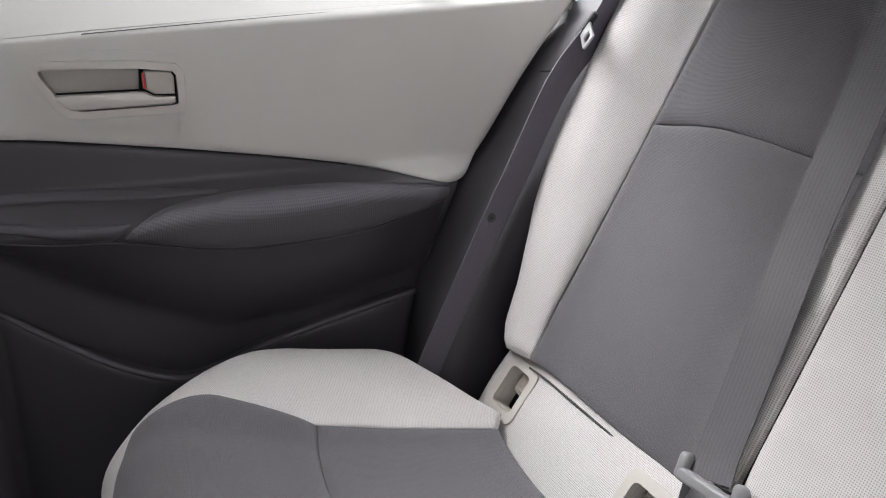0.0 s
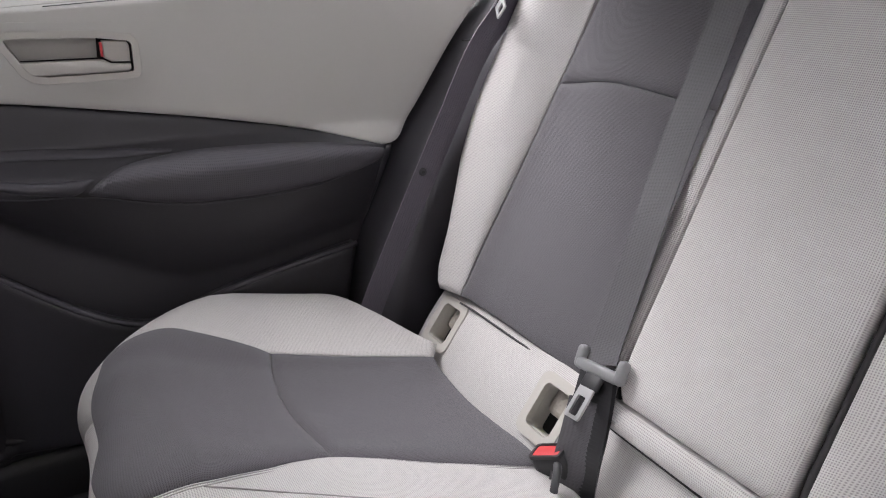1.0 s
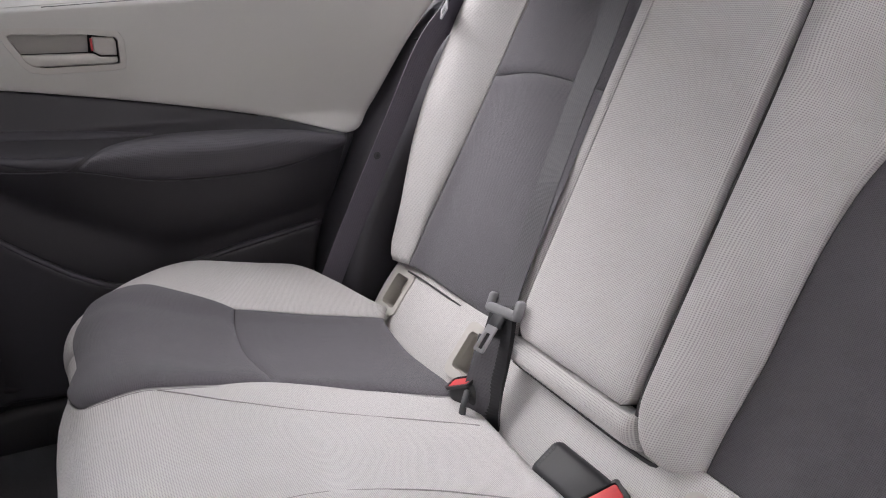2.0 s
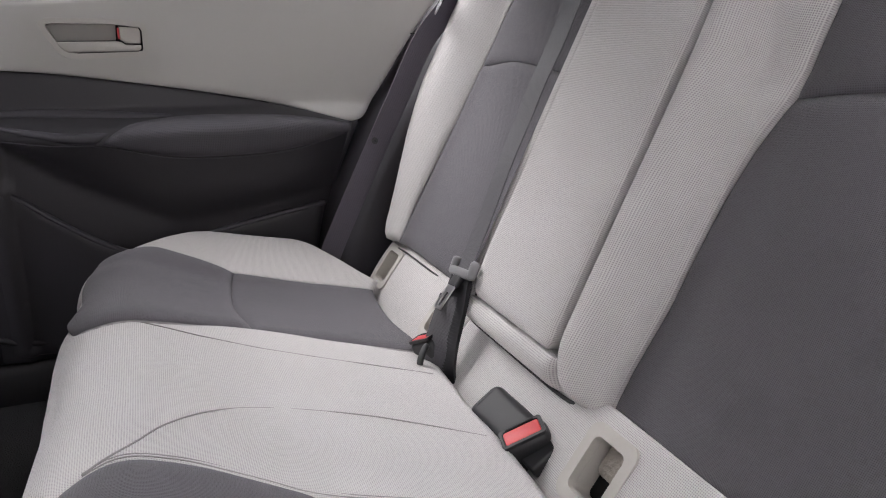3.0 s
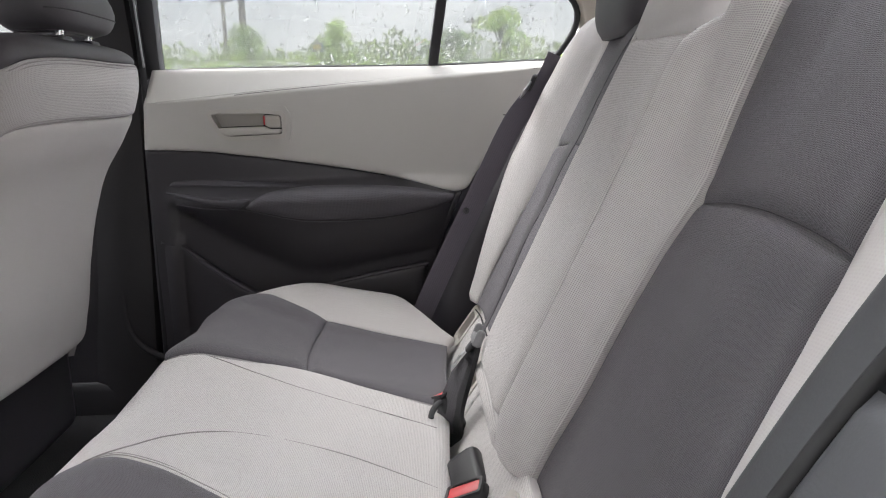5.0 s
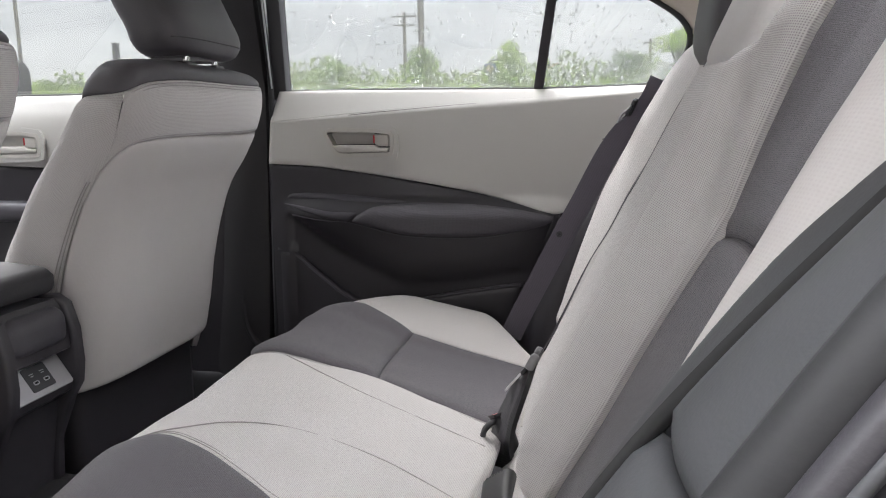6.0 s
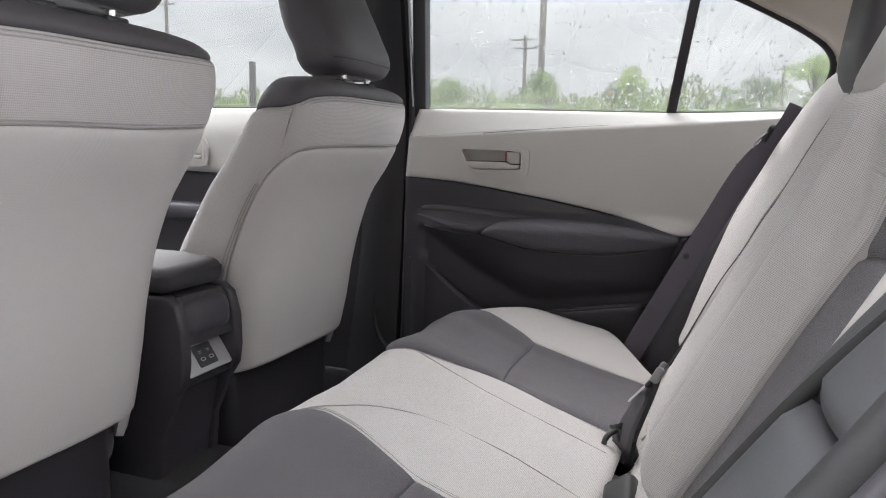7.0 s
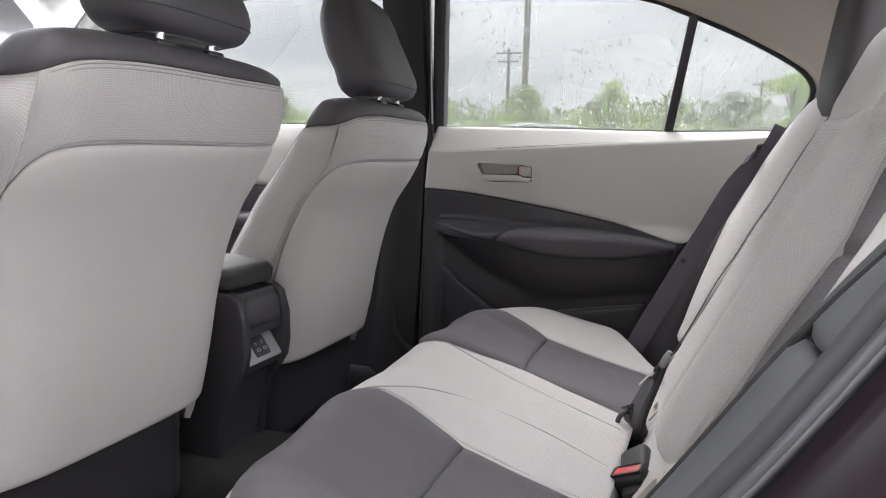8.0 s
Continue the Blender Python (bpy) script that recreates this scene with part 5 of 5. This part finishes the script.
def belt_centre():
    """The centre belt, hanging from above in front of the backrest down to its tongue and buckle sleeve."""
    t = thing("seat_belt", "dark centre belt hanging over the backrest, tongue unbuckled", "seat belt", group="seat belts")
    line = [(0.330, 0.200, 1.030), (0.285, 0.198, 1.030), (0.233, 0.192, 0.997), (0.200, 0.184, 0.952), (0.172, 0.177, 0.902), (0.147, 0.172, 0.852), (0.118, 0.166, 0.802), (0.093, 0.161, 0.752), (0.064, 0.151, 0.702), (0.027, 0.143, 0.622), (0.006, 0.138, 0.581), (-0.008, 0.131, 0.560)]
    ribbon("webbing", line, [(0, 1, 0)] * 8 + [(0.1, 1, -0.10)] * 4, 0.049, BELT_DARK, t)
    low = [(-0.010, 0.129, 0.560), (-0.022, 0.122, 0.530), (-0.036, 0.115, 0.498), (-0.050, 0.110, 0.462), (-0.056, 0.108, 0.425), (-0.050, 0.108, 0.395)]
    ribbon("lower_strap", low, [(0.0, 1, -0.10), (-0.25, 1, 0.0), (-0.55, 0.83, 0), (-0.72, 0.70, 0), (-0.77, 0.64, 0), (-0.77, 0.64, 0)], 0.048, BUCKLE_BLACK, t, "black lower strap, folded and twisted", thick=0.007, n=40)
    ribbon("strap_fold", [(x - 0.008, y + 0.004, z - 0.004) for x, y, z in low[1:5]], [(-0.4, 0.9, 0.05), (-0.6, 0.8, 0.0), (-0.7, 0.7, 0.0), (-0.7, 0.7, 0.0)], 0.036, BELT_DARK, t, "charcoal fold of the strap", thick=0.004, n=30)
    u = Vector((0.05, 1, -0.16)).normalized()
    up = Vector((0.42, 0.0, 0.9)).normalized()
    n = u.cross(up).normalized()
    up = n.cross(u).normalized()
    m = axes((-0.014, 0.127, 0.556), u, up, n)
    part("tongue_bar", rbox((0.070, 0.013, 0.012), (0, 0, 0), 0.004, m=m), TONGUE, t, "light grey plastic tongue shoulder")
    for k in (-1, 1):
        part("tongue_horn", rbox((0.012, 0.026, 0.013), (k * 0.034, 0.007, 0.001), 0.005, m=m), TONGUE, t)
    d = Vector((0.60, 0.10, 0.70)).normalized()
    md = axes((-0.035, 0.124, 0.531), u, (d - u * d.dot(u)).normalized(), u.cross((d - u * d.dot(u)).normalized()))
    part("tongue_plate", ring(rounded(0.024, 0.050, 0.003), rounded(0.013, 0.022, 0.002, cy=-0.010), 0.0026, md, 0.0005), STEEL, t, "steel tongue plate with a slot")
    part("tongue_cover", rbox((0.027, 0.020, 0.007), (0, 0.020, 0), 0.003, m=md), BUCKLE_BLACK, t)
    part("lettering", rbox((0.012, 0.0025, 0.0006), (0, 0.014, 0.0036), 0.0002, m=md), TONGUE, t)
    tube("loop", [(-0.086, 0.104, 0.430), (-0.083, 0.104, 0.452), (-0.074, 0.112, 0.462), (-0.066, 0.124, 0.458), (-0.066, 0.126, 0.436), (-0.070, 0.118, 0.420)], 0.0045, GREY_PLASTIC, t, "grey guide loop", n=30, seg=8)


def buckle(at, up, side, label, red=True, long=0.075, wide=0.044, thick=0.026, bars=0):
    """A belt buckle: rounded black housing whose end holds the release button."""
    t = thing("belt_buckle", label, "belt buckle", group="belt buckles")
    z = Vector(up).normalized()
    x = (Vector(side) - z * Vector(side).dot(z)).normalized()
    y = z.cross(x)
    m = axes(at, x, y, z)
    bm = rbox((wide, thick, long), (0, 0, -long / 2), 0.0115, 5)
    part("housing", bm, BUCKLE_BLACK, t)
    if red:
        part("button_rim", ring(rounded(wide * 0.92, thick * 0.84, 0.004), rounded(wide * 0.78, thick * 0.62, 0.003), 0.004, m=m @ Matrix.Translation((0, 0, 0.0015)), bevel=0.0008), BUCKLE_BLACK, t)
        part("button", slab(rounded(wide * 0.77, thick * 0.60, 0.003), 0.006, m @ Matrix.Translation((0, 0, 0.0012)), 0.0015), RED, t, "red release button")
        part("button_slot", rbox((wide * 0.62, 0.0025, 0.002), (0, thick * 0.36, 0.0012), 0.0005, m=m), SHADE_MARK_BLACK, t)
    for k in range(bars):
        part("lettering", rbox((0.0035, 0.0005, 0.004), (-0.012 + 0.0048 * k, -thick / 2 - 0.0001, -0.010), 0.0001, m=m), GREY_PLASTIC, t)
    part("stalk", rbox((wide * 0.8, thick * 0.6, 0.05), (0, 0, -long - 0.015), 0.004, m=m), BUCKLE_BLACK, t)
    h = [o for o in t.children if o.name.startswith("housing")][0]
    h.data.transform(m)
    return t


def front_door(sgn, names, label):
    """A front door: trim, armrest, glass and outer skin; sgn tells the side of the car."""
    t = thing(names[0], label, "car door", kind="structure")

    def fd_at(x, z):
        return (x, sgn * (0.700 + (0.35 * max(0, z - 0.93))), z)

    OUTWARD[fd_at] = (0, -sgn, 0)
    patch("upper_trim", DOOR_LIGHT, t, [(-1.80, 0.84), (-1.40, 0.812), (-0.78, 0.80)], [(-1.80, 0.985), (-1.40, 0.985), (-0.78, 0.985)], fd_at, 40, 14, 0.005, 0.015, label="pale grey moulded upper trim")
    patch("lower_trim", DOOR_BLACK, t, [(-1.80, 0.25), (-1.40, 0.25), (-0.78, 0.25)], [(-1.80, 0.838), (-1.40, 0.810), (-0.78, 0.798)], fd_at, 40, 14, 0.005, 0.015, label="black moulded lower trim")
    part("armrest", rbox((0.50, 0.07, 0.05), (-1.30, sgn * 0.672, 0.70), 0.02, 4), SOFT_BLACK, t)
    if sgn > 0:
        inside_handle(t, -0.875)
    part("outer_skin", rbox((1.15, 0.012, 0.72), (-1.28, sgn * 0.83, 0.62), 0.004), PAINT, t)
    part("outer_skin", rbox((1.15, 0.10, 0.03), (-1.28, sgn * 0.785, 0.955), 0.004), PAINT, t)
    g = [(-1.95, 0.0), (-0.72, 0.0), (-0.72, 0.38), (-1.35, 0.38), (-1.75, 0.20)]
    slope = Vector((0, -0.35 * sgn, 1)).normalized()
    m = axes((0, sgn * 0.742, 0.985), Vector((1, 0, 0)), slope, Vector((1, 0, 0)).cross(slope))
    w = thing(names[1], "tinted front side window", "car window", kind="structure")
    p = part("pane", slab(g, 0.004, m, 0), PANE, w, smooth=False)
    p.visible_shadow = False
    tube("window_seal", [(-1.9, sgn * 0.738, 0.986), (-1.3, sgn * 0.738, 0.986), (-0.72, sgn * 0.738, 0.986)], 0.006, RUBBER, w, n=20)


def windscreen():
    ws = thing("window_3", "large raked front windscreen", "windscreen", kind="structure")
    q = part("pane", slab([(-0.66, 0.0), (0.66, 0.0), (0.56, 0.86), (-0.56, 0.86)], 0.004, axes((-2.16, 0, 1.0), Vector((0, 1, 0)), Vector((0.86, 0, 0.36)).normalized(), Vector((0, 1, 0)).cross(Vector((0.86, 0, 0.36)).normalized())), 0), PANE, ws, smooth=False)
    q.visible_shadow = False
    # door mirror outside
    k = thing("door_mirror", "black door mirror on the front door", "door mirror")
    part("housing", rbox((0.10, 0.20, 0.13), (-1.62, 0.96, 1.045), 0.04, 5), PAINT, k)
    part("foot", rbox((0.08, 0.12, 0.03), (-1.66, 0.84, 0.985), 0.01), DOOR_BLACK, k)


floor()
door()
window()
roof()
side_trim(1)
side_trim(-1)
pillars()
front_seat(1, 0.358, "pale front passenger seat with dark shoulder and headrest")
front_seat(1, -0.331, "pale driver seat with dark shoulder and headrest", 0.018)
console()
front_door(1, ("door_2", "window_2"), "front car door with pale upper trim and black lower trim")
# driver door is out of view; added to block light on the driver seat
front_door(-1, ("door_3", "window_4"), "unseen driver door added to shut out light from the side")
windscreen()
belt_far()
belt_centre()
buckle((-0.066, 0.140, 0.466), (-0.35, 0.30, 0.9), (0.45, -0.9, 0), "black belt buckle with red button beside the centre strap", wide=0.046, thick=0.028)
buckle((-0.044, -0.014, 0.4395), (-0.06, 0.98, 0.05), (0.79, -0.06, 0.54), "black belt buckle facing away, faint lettering", red=False, bars=6, wide=0.050, thick=0.030, long=0.095)
buckle((-0.052, -0.118, 0.455), (-0.47, -0.06, 0.88), (0.79, -0.29, 0.54), "black belt buckle with red button on the bench", wide=0.054, thick=0.032)


# ---- outside ----
def aside(x, y):
    """Where a thing outside stands: the car is parked a little askew to the road."""
    return x + 0.042 * y


def ground():
    m = bpy.data.materials.new("verge_and_asphalt")
    m.use_nodes = True
    nt = m.node_tree
    N, K = nt.nodes.new, nt.links.new
    b = nt.nodes["Principled BSDF"]
    co, nz, cr = N("ShaderNodeTexCoord"), N("ShaderNodeTexNoise"), N("ShaderNodeValToRGB")
    nz.inputs["Scale"].default_value, nz.inputs["Detail"].default_value = 3.0, 8.0
    K(co.outputs["Object"], nz.inputs["Vector"])
    cr.color_ramp.elements[0].color, cr.color_ramp.elements[1].color = (0.035, 0.035, 0.037, 1), (0.075, 0.075, 0.076, 1)
    K(nz.outputs[0], cr.inputs[0])
    K(cr.outputs[0], b.inputs["Base Color"])
    b.inputs["Roughness"].default_value = 0.45
    v = [(-1500, -1500, 0), (1500, -1500, 0), (1500, 1500, 0), (-1500, 1500, 0)]
    tagged(mesh_part("ground", v, [(0, 1, 2, 3)], m, smooth=False), "dark wet asphalt ground", "ground", kind="structure")
    g = material("verge_grass", (0.16, 0.20, 0.045), 0.9, scale=3.0, vary=0.35, bump=0.8, bump_dist=0.05)
    v = []
    f = []
    n = 60
    for i in range(n):
        x = -160 + 320 * i / (n - 1)
        wob = 1.5 * noise.noise(Vector((x * 0.05, 3, 0)))
        v += [(x, 21 + wob, 0.004), (x, 23 + wob, 0.12), (x, 120, 0.6)]
    for i in range(n - 1):
        for k in range(2):
            f.append((i * 3 + k, (i + 1) * 3 + k, (i + 1) * 3 + k + 1, i * 3 + k + 1))
    tagged(mesh_part("grass_verge", v, f, g), "green grass verge beyond the car park", "grass", kind="structure")


def leaf_material(name, color):
    m = material(name, color, 0.6, scale=4.0, vary=0.35, bump=0.0)
    nt = m.node_tree
    b = nt.nodes["Principled BSDF"]
    mix, thin = nt.nodes.new("ShaderNodeMixShader"), nt.nodes.new("ShaderNodeBsdfTranslucent")
    thin.inputs[0].default_value = (color[0] * 2.8, color[1] * 2.8, color[2] * 2.0, 1)
    mix.inputs[0].default_value = 0.5
    nt.links.new(b.outputs[0], mix.inputs[1])
    nt.links.new(thin.outputs[0], mix.inputs[2])
    nt.links.new(mix.outputs[0], nt.nodes["Material Output"].inputs[0])
    return m


# the last leaf colour is greyed to hold the haze of distance
LEAF = [leaf_material("hedge_leaves", (0.19, 0.26, 0.085)), leaf_material("fresh_leaves", (0.26, 0.34, 0.09)), leaf_material("dark_leaves", (0.10, 0.15, 0.07)), leaf_material("haze_greyed_leaves", (0.20, 0.24, 0.15))]
BARK = material("tree_bark", (0.09, 0.07, 0.05), 0.9, scale=8, vary=0.3, bump=0.6, bump_dist=0.02)
POLE = material("weathered_pole_wood", (0.28, 0.25, 0.22), 0.85, scale=6, vary=0.2, bump=0.4, bump_dist=0.01)
POLE_GREY = material("galvanised_pole", (0.38, 0.38, 0.38), 0.55, 0.3, scale=6, vary=0.1)


def leaves(rnd, blobs, count, size):
    """Verts and faces of many small leaf clumps spread over the given ellipsoids, thinner at their rims."""
    verts, faces = [], []
    weights = [b[3] * b[4] for b in blobs]
    for _ in range(count):
        bx, by, bz, rx, rz = rnd.choices(blobs, weights)[0]
        while True:
            d = Vector((rnd.uniform(-1, 1), rnd.uniform(-1, 1), rnd.uniform(-1, 1)))
            if 0.35 < d.length < 1:
                break
        c = Vector((bx + d.x * rx, by + d.y * rx * 0.8, bz + d.z * rz))
        s = size * rnd.uniform(0.5, 1.4)
        q = Euler((rnd.uniform(0, 6.3), rnd.uniform(0, 6.3), rnd.uniform(0, 6.3))).to_matrix()
        b = len(verts)
        for p in ((-1, 0, 0), (0, -0.45, 0.12), (1, 0, 0), (0, 0.45, -0.12)):
            verts.append(c + q @ (Vector(p) * s))
        faces.append((b, b + 1, b + 2, b + 3))
    return verts, faces


def tree(x, y, h, w, mat, seed, label, name="tree", trunk=0.18, count=14000, size=0.046):
    rnd = random.Random(seed)
    t = thing(name, label, name, (aside(x, y), y, 0), group="trees beyond the car park")
    r = 0.022 * h
    tube("trunk", [(0, 0, 0), (rnd.uniform(-0.1, 0.1), 0, h * 0.3), (rnd.uniform(-0.15, 0.15), 0, h * 0.6), (0, 0, h * 0.85)], r, BARK, t, n=10, seg=8)
    blobs = []
    for k in range(14):
        a, z = rnd.uniform(0, 6.28), rnd.uniform(trunk, 0.90)
        q = w * (1 - 0.75 * (z - trunk)) * rnd.uniform(0.35, 0.75)
        tip = (q * math.cos(a), q * math.sin(a), h * z)
        tube("limb", [(0, 0, h * max(0.15, z - 0.22)), (tip[0] * 0.5, tip[1] * 0.5, h * (z - 0.08)), tip], r * 0.35, BARK, t, n=6, seg=5)
        blobs.append((tip[0], tip[1], tip[2], w * rnd.uniform(0.28, 0.5), h * rnd.uniform(0.07, 0.14)))
    blobs.append((0, 0, h * 0.9, w * 0.3, h * 0.1))
    v, f = leaves(rnd, blobs, count, size)
    mesh_part("crown", v, f, mat, t, smooth=False)
    return t


def far_line():
    """Distant woods and hedge rows: leafy banks too far to count."""
    rnd = random.Random(11)
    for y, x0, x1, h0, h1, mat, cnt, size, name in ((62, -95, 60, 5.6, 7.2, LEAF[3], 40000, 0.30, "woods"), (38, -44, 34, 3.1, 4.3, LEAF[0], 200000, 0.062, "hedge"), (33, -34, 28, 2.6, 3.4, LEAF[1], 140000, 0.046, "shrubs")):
        blobs = []
        x = x0
        while x < x1:
            h = rnd.uniform(h0, h1) * (1 + 0.15 * noise.noise(Vector((x * 0.15, y, 1))))
            if y == 62 and -42 < x < -30:
                h *= 0.6
            w = rnd.uniform(0.25, 0.5) * h
            blobs.append((x, y + rnd.uniform(-1, 1), h * 0.5, w, h * 0.5))
            x += w * rnd.uniform(0.6, 1.1)
        v, f = leaves(rnd, blobs, cnt, size)
        ob = mesh_part(name, v, f, mat, smooth=False)
        tagged(ob, {"woods": "line of distant green woods, haze put into the leaf colour", "hedge": "ragged green hedge along the verge", "shrubs": "fresh green shrubs before the hedge"}[name], name, kind="stuff")


def utility_pole(x, y, h, r, arms, mat, label):
    t = thing("utility_pole", label, "utility pole", (aside(x, y), y, 0), group="utility poles")
    tube("pole", [(0, 0, 0), (0.02, 0, h * 0.5), (0, 0, h)], r, mat, t, n=8, seg=12)
    for z, w in arms:
        part("crossarm", rbox((w, 0.12, 0.12), (0, -r, z), 0.01), POLE, t)
        for k in (-0.45, -0.2, 0.2, 0.45):
            part("insulator", rbox((0.07, 0.07, 0.16), (w * k, -r, z + 0.13), 0.02), POLE_GREY, t)
    return t


def wires():
    t = thing("power_lines", "thin dark power lines strung between the poles", "power line", kind="structure")
    for z, dx in ((11.6, 0.0), (10.9, 0.6), (9.9, -0.4), (9.5, 0.2)):
        tube("wire", [(-70, 52, z - 0.6), (-40, 48, z - 1.4), (-10.5 + dx, 40, z), (14, 46, z - 1.1), (40, 52, z)], 0.009, RUBBER, t, n=40, seg=4)
    for z in (7.6, 7.1):
        tube("wire", [(-75, 66, z), (-45, 63, z - 0.7), (-17.4, 60, z + 2), (10, 62, z)], 0.008, RUBBER, t, n=40, seg=4)


def dark_post(x, y, h):
    t = thing("sign_post", "dark square post beyond the road", "post", (aside(x, y), y, 0))
    part("post", rbox((0.24, 0.24, h), (0, 0, h / 2), 0.02), RUBBER, t)
    part("cap", rbox((0.28, 0.28, 0.06), (0, 0, h + 0.03), 0.02), RUBBER, t)


def sign():
    t = thing("roadside_sign", "small blue roadside sign with a yellow shape", "sign", (aside(-6.2, 37), 37, 0))
    part("post", rbox((0.12, 0.12, 4.2), (0, 0, 2.1), 0.02), POLE_GREY, t)
    part("board", rbox((0.60, 0.12, 0.46), (0, -0.1, 3.75), 0.03), material("sign_blue", (0.03, 0.06, 0.35), 0.4), t)
    part("emblem", slab([(0.2 * math.cos(a), 0.17 * math.sin(a)) for a in np.linspace(0, 2 * math.pi, 21)[:-1]], 0.03, axes((0.0, -0.18, 3.75), Vector((1, 0, 0)), Vector((0, 0, 1)), Vector((0, -1, 0))), 0.004), material("sign_yellow", (0.75, 0.50, 0.02), 0.4), t, "yellow shape")
    s = thing("white_board_sign", "small white board sign among the shrubs", "sign", (aside(2.3, 36), 36, 0))
    part("post", rbox((0.1, 0.1, 3.2), (0, 0, 1.6), 0.02), POLE_GREY, s)
    part("board", rbox((0.55, 0.08, 0.9), (0, -0.1, 3.35), 0.02), material("sign_white", (0.75, 0.75, 0.74), 0.5), s)


def parked_car(x, y, color, label):
    """A parked car, of which little more than the roof shows: body, glasshouse, wheels, lamps."""
    t = thing("parked_car", label, "car", (x, y, 0), group="parked cars")
    paint = material("far_paint", color, 0.25, coat=1.0, vary=0.05, bump=0.0)
    prof = [(-2.2, 0.45), (-2.2, 0.75), (-1.95, 0.86), (-1.1, 0.93), (-0.45, 1.40), (-0.1, 1.47), (0.7, 1.45), (1.5, 1.02), (2.15, 0.95), (2.25, 0.6), (2.2, 0.40)]
    m = axes((0, 0.9, 0), Vector((1, 0, 0)), Vector((0, 0, 1)), Vector((0, -1, 0)))
    part("body", slab(prof, 1.8, m @ Matrix.Translation((0, 0, 1.8)), 0.08, 3), paint, t)
    win = [(-0.85, 0.97), (-0.42, 1.34), (-0.1, 1.41), (0.62, 1.39), (1.2, 1.02)]
    for z in (1.805, 0.005):
        part("side_window", slab(win, 0.01, m @ Matrix.Translation((0, 0, z)), 0.002), SHADE_MARK_BLACK, t)
    for wx in (-1.4, 1.4):
        for wy in (-0.85, 0.85):
            mm = axes((wx, wy, 0.32), Vector((1, 0, 0)), Vector((0, 0, 1)), Vector((0, -1, 0)))
            w = part("wheel", slab([(0.32 * math.cos(a), 0.32 * math.sin(a)) for a in np.linspace(0, 2 * math.pi, 25)[:-1]], 0.2, mm @ Matrix.Translation((0, 0, 0.1)), 0.02), RUBBER, t)
            part("rim", slab([(0.2 * math.cos(a), 0.2 * math.sin(a)) for a in np.linspace(0, 2 * math.pi, 25)[:-1]], 0.01, mm @ Matrix.Translation((0, 0, 0.108 * (1 if wy < 0 else -1))), 0.002), POLE_GREY, w)


def far_building():
    t = thing("low_building", "pale low commercial building beyond the road", "building", (aside(-62, 66), 66, 0))
    wall = material("pale_render", (0.55, 0.54, 0.52), 0.8, scale=2, vary=0.06)
    part("wall", rbox((16, 8, 4.6), (0, 0, 2.3), 0.05), wall, t)
    part("roof", rbox((16.6, 8.6, 0.5), (0, 0, 4.8), 0.05), POLE_GREY, t)
    for k in range(6):
        part("window", rbox((1.5, 0.1, 1.3), (-6.2 + 2.5 * k, -4.03, 2.8), 0.02), SHADE_MARK_BLACK, t)


# Unseen wall, added to keep sky light off the open doorway.
def light_block_wall():
    w = material("light_blocker_grey", (0.20, 0.19, 0.185), 0.85, scale=3, vary=0.12, bump=0.4, bump_dist=0.01)
    tagged(part("side_light_blocker", rbox((26, 0.3, WALL_HEIGHT), (0, -WALL_DIST, WALL_HEIGHT / 2), 0.02), w), "unseen plain wall added to hold back light from the side", "wall", kind="structure")


WALL_HEIGHT, WALL_DIST = 7.0, 2.2
ground()
light_block_wall()
far_line()
tree(-14.5, 36, 4.6, 1.9, LEAF[0], 1, "round green shrub tree beyond the verge")
tree(-9.6, 37, 4.9, 1.7, LEAF[0], 2, "leafy green tree beside the pole")
tree(-5.6, 38.5, 5.2, 1.6, LEAF[1], 3, "pointed bright green tree on the verge")
tree(3.1, 37, 5.5, 1.9, LEAF[1], 5, "bright green tree with a loose crown")
tree(0.6, 42, 5.0, 2.6, LEAF[2], 6, "broad dark green tree farther off")
tree(-22.3, 34, 4.7, 2.0, LEAF[0], 7, "thin young tree with sparse leaves", trunk=0.35, count=1800)
tree(-36.0, 30, 9.6, 3.2, LEAF[1], 8, "tall thin tree with sparse fresh leaves", trunk=0.45, count=2400, size=0.12)
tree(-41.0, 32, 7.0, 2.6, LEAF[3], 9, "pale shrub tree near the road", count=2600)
utility_pole(-10.65, 40, 14.0, 0.19, (), POLE, "tall plain wooden utility pole")
utility_pole(-17.3, 60, 10.3, 0.16, ((9.9, 2.2), (9.2, 1.8)), POLE, "wooden utility pole with two crossarms")
utility_pole(-47.3, 52, 13.5, 0.15, ((12.6, 2.0),), POLE, "distant wooden utility pole")
utility_pole(3.2, 70, 8.6, 0.12, ((8.2, 1.6),), POLE, "far small utility pole")
wires()
sign()
dark_post(-22.5, 30, 4.75)
far_building()
parked_car(-2.35, 10.6, (0.35, 0.36, 0.38), "silver parked car with wet roof")
parked_car(-8.6, 11.5, (0.62, 0.62, 0.62), "white parked car across the car park")
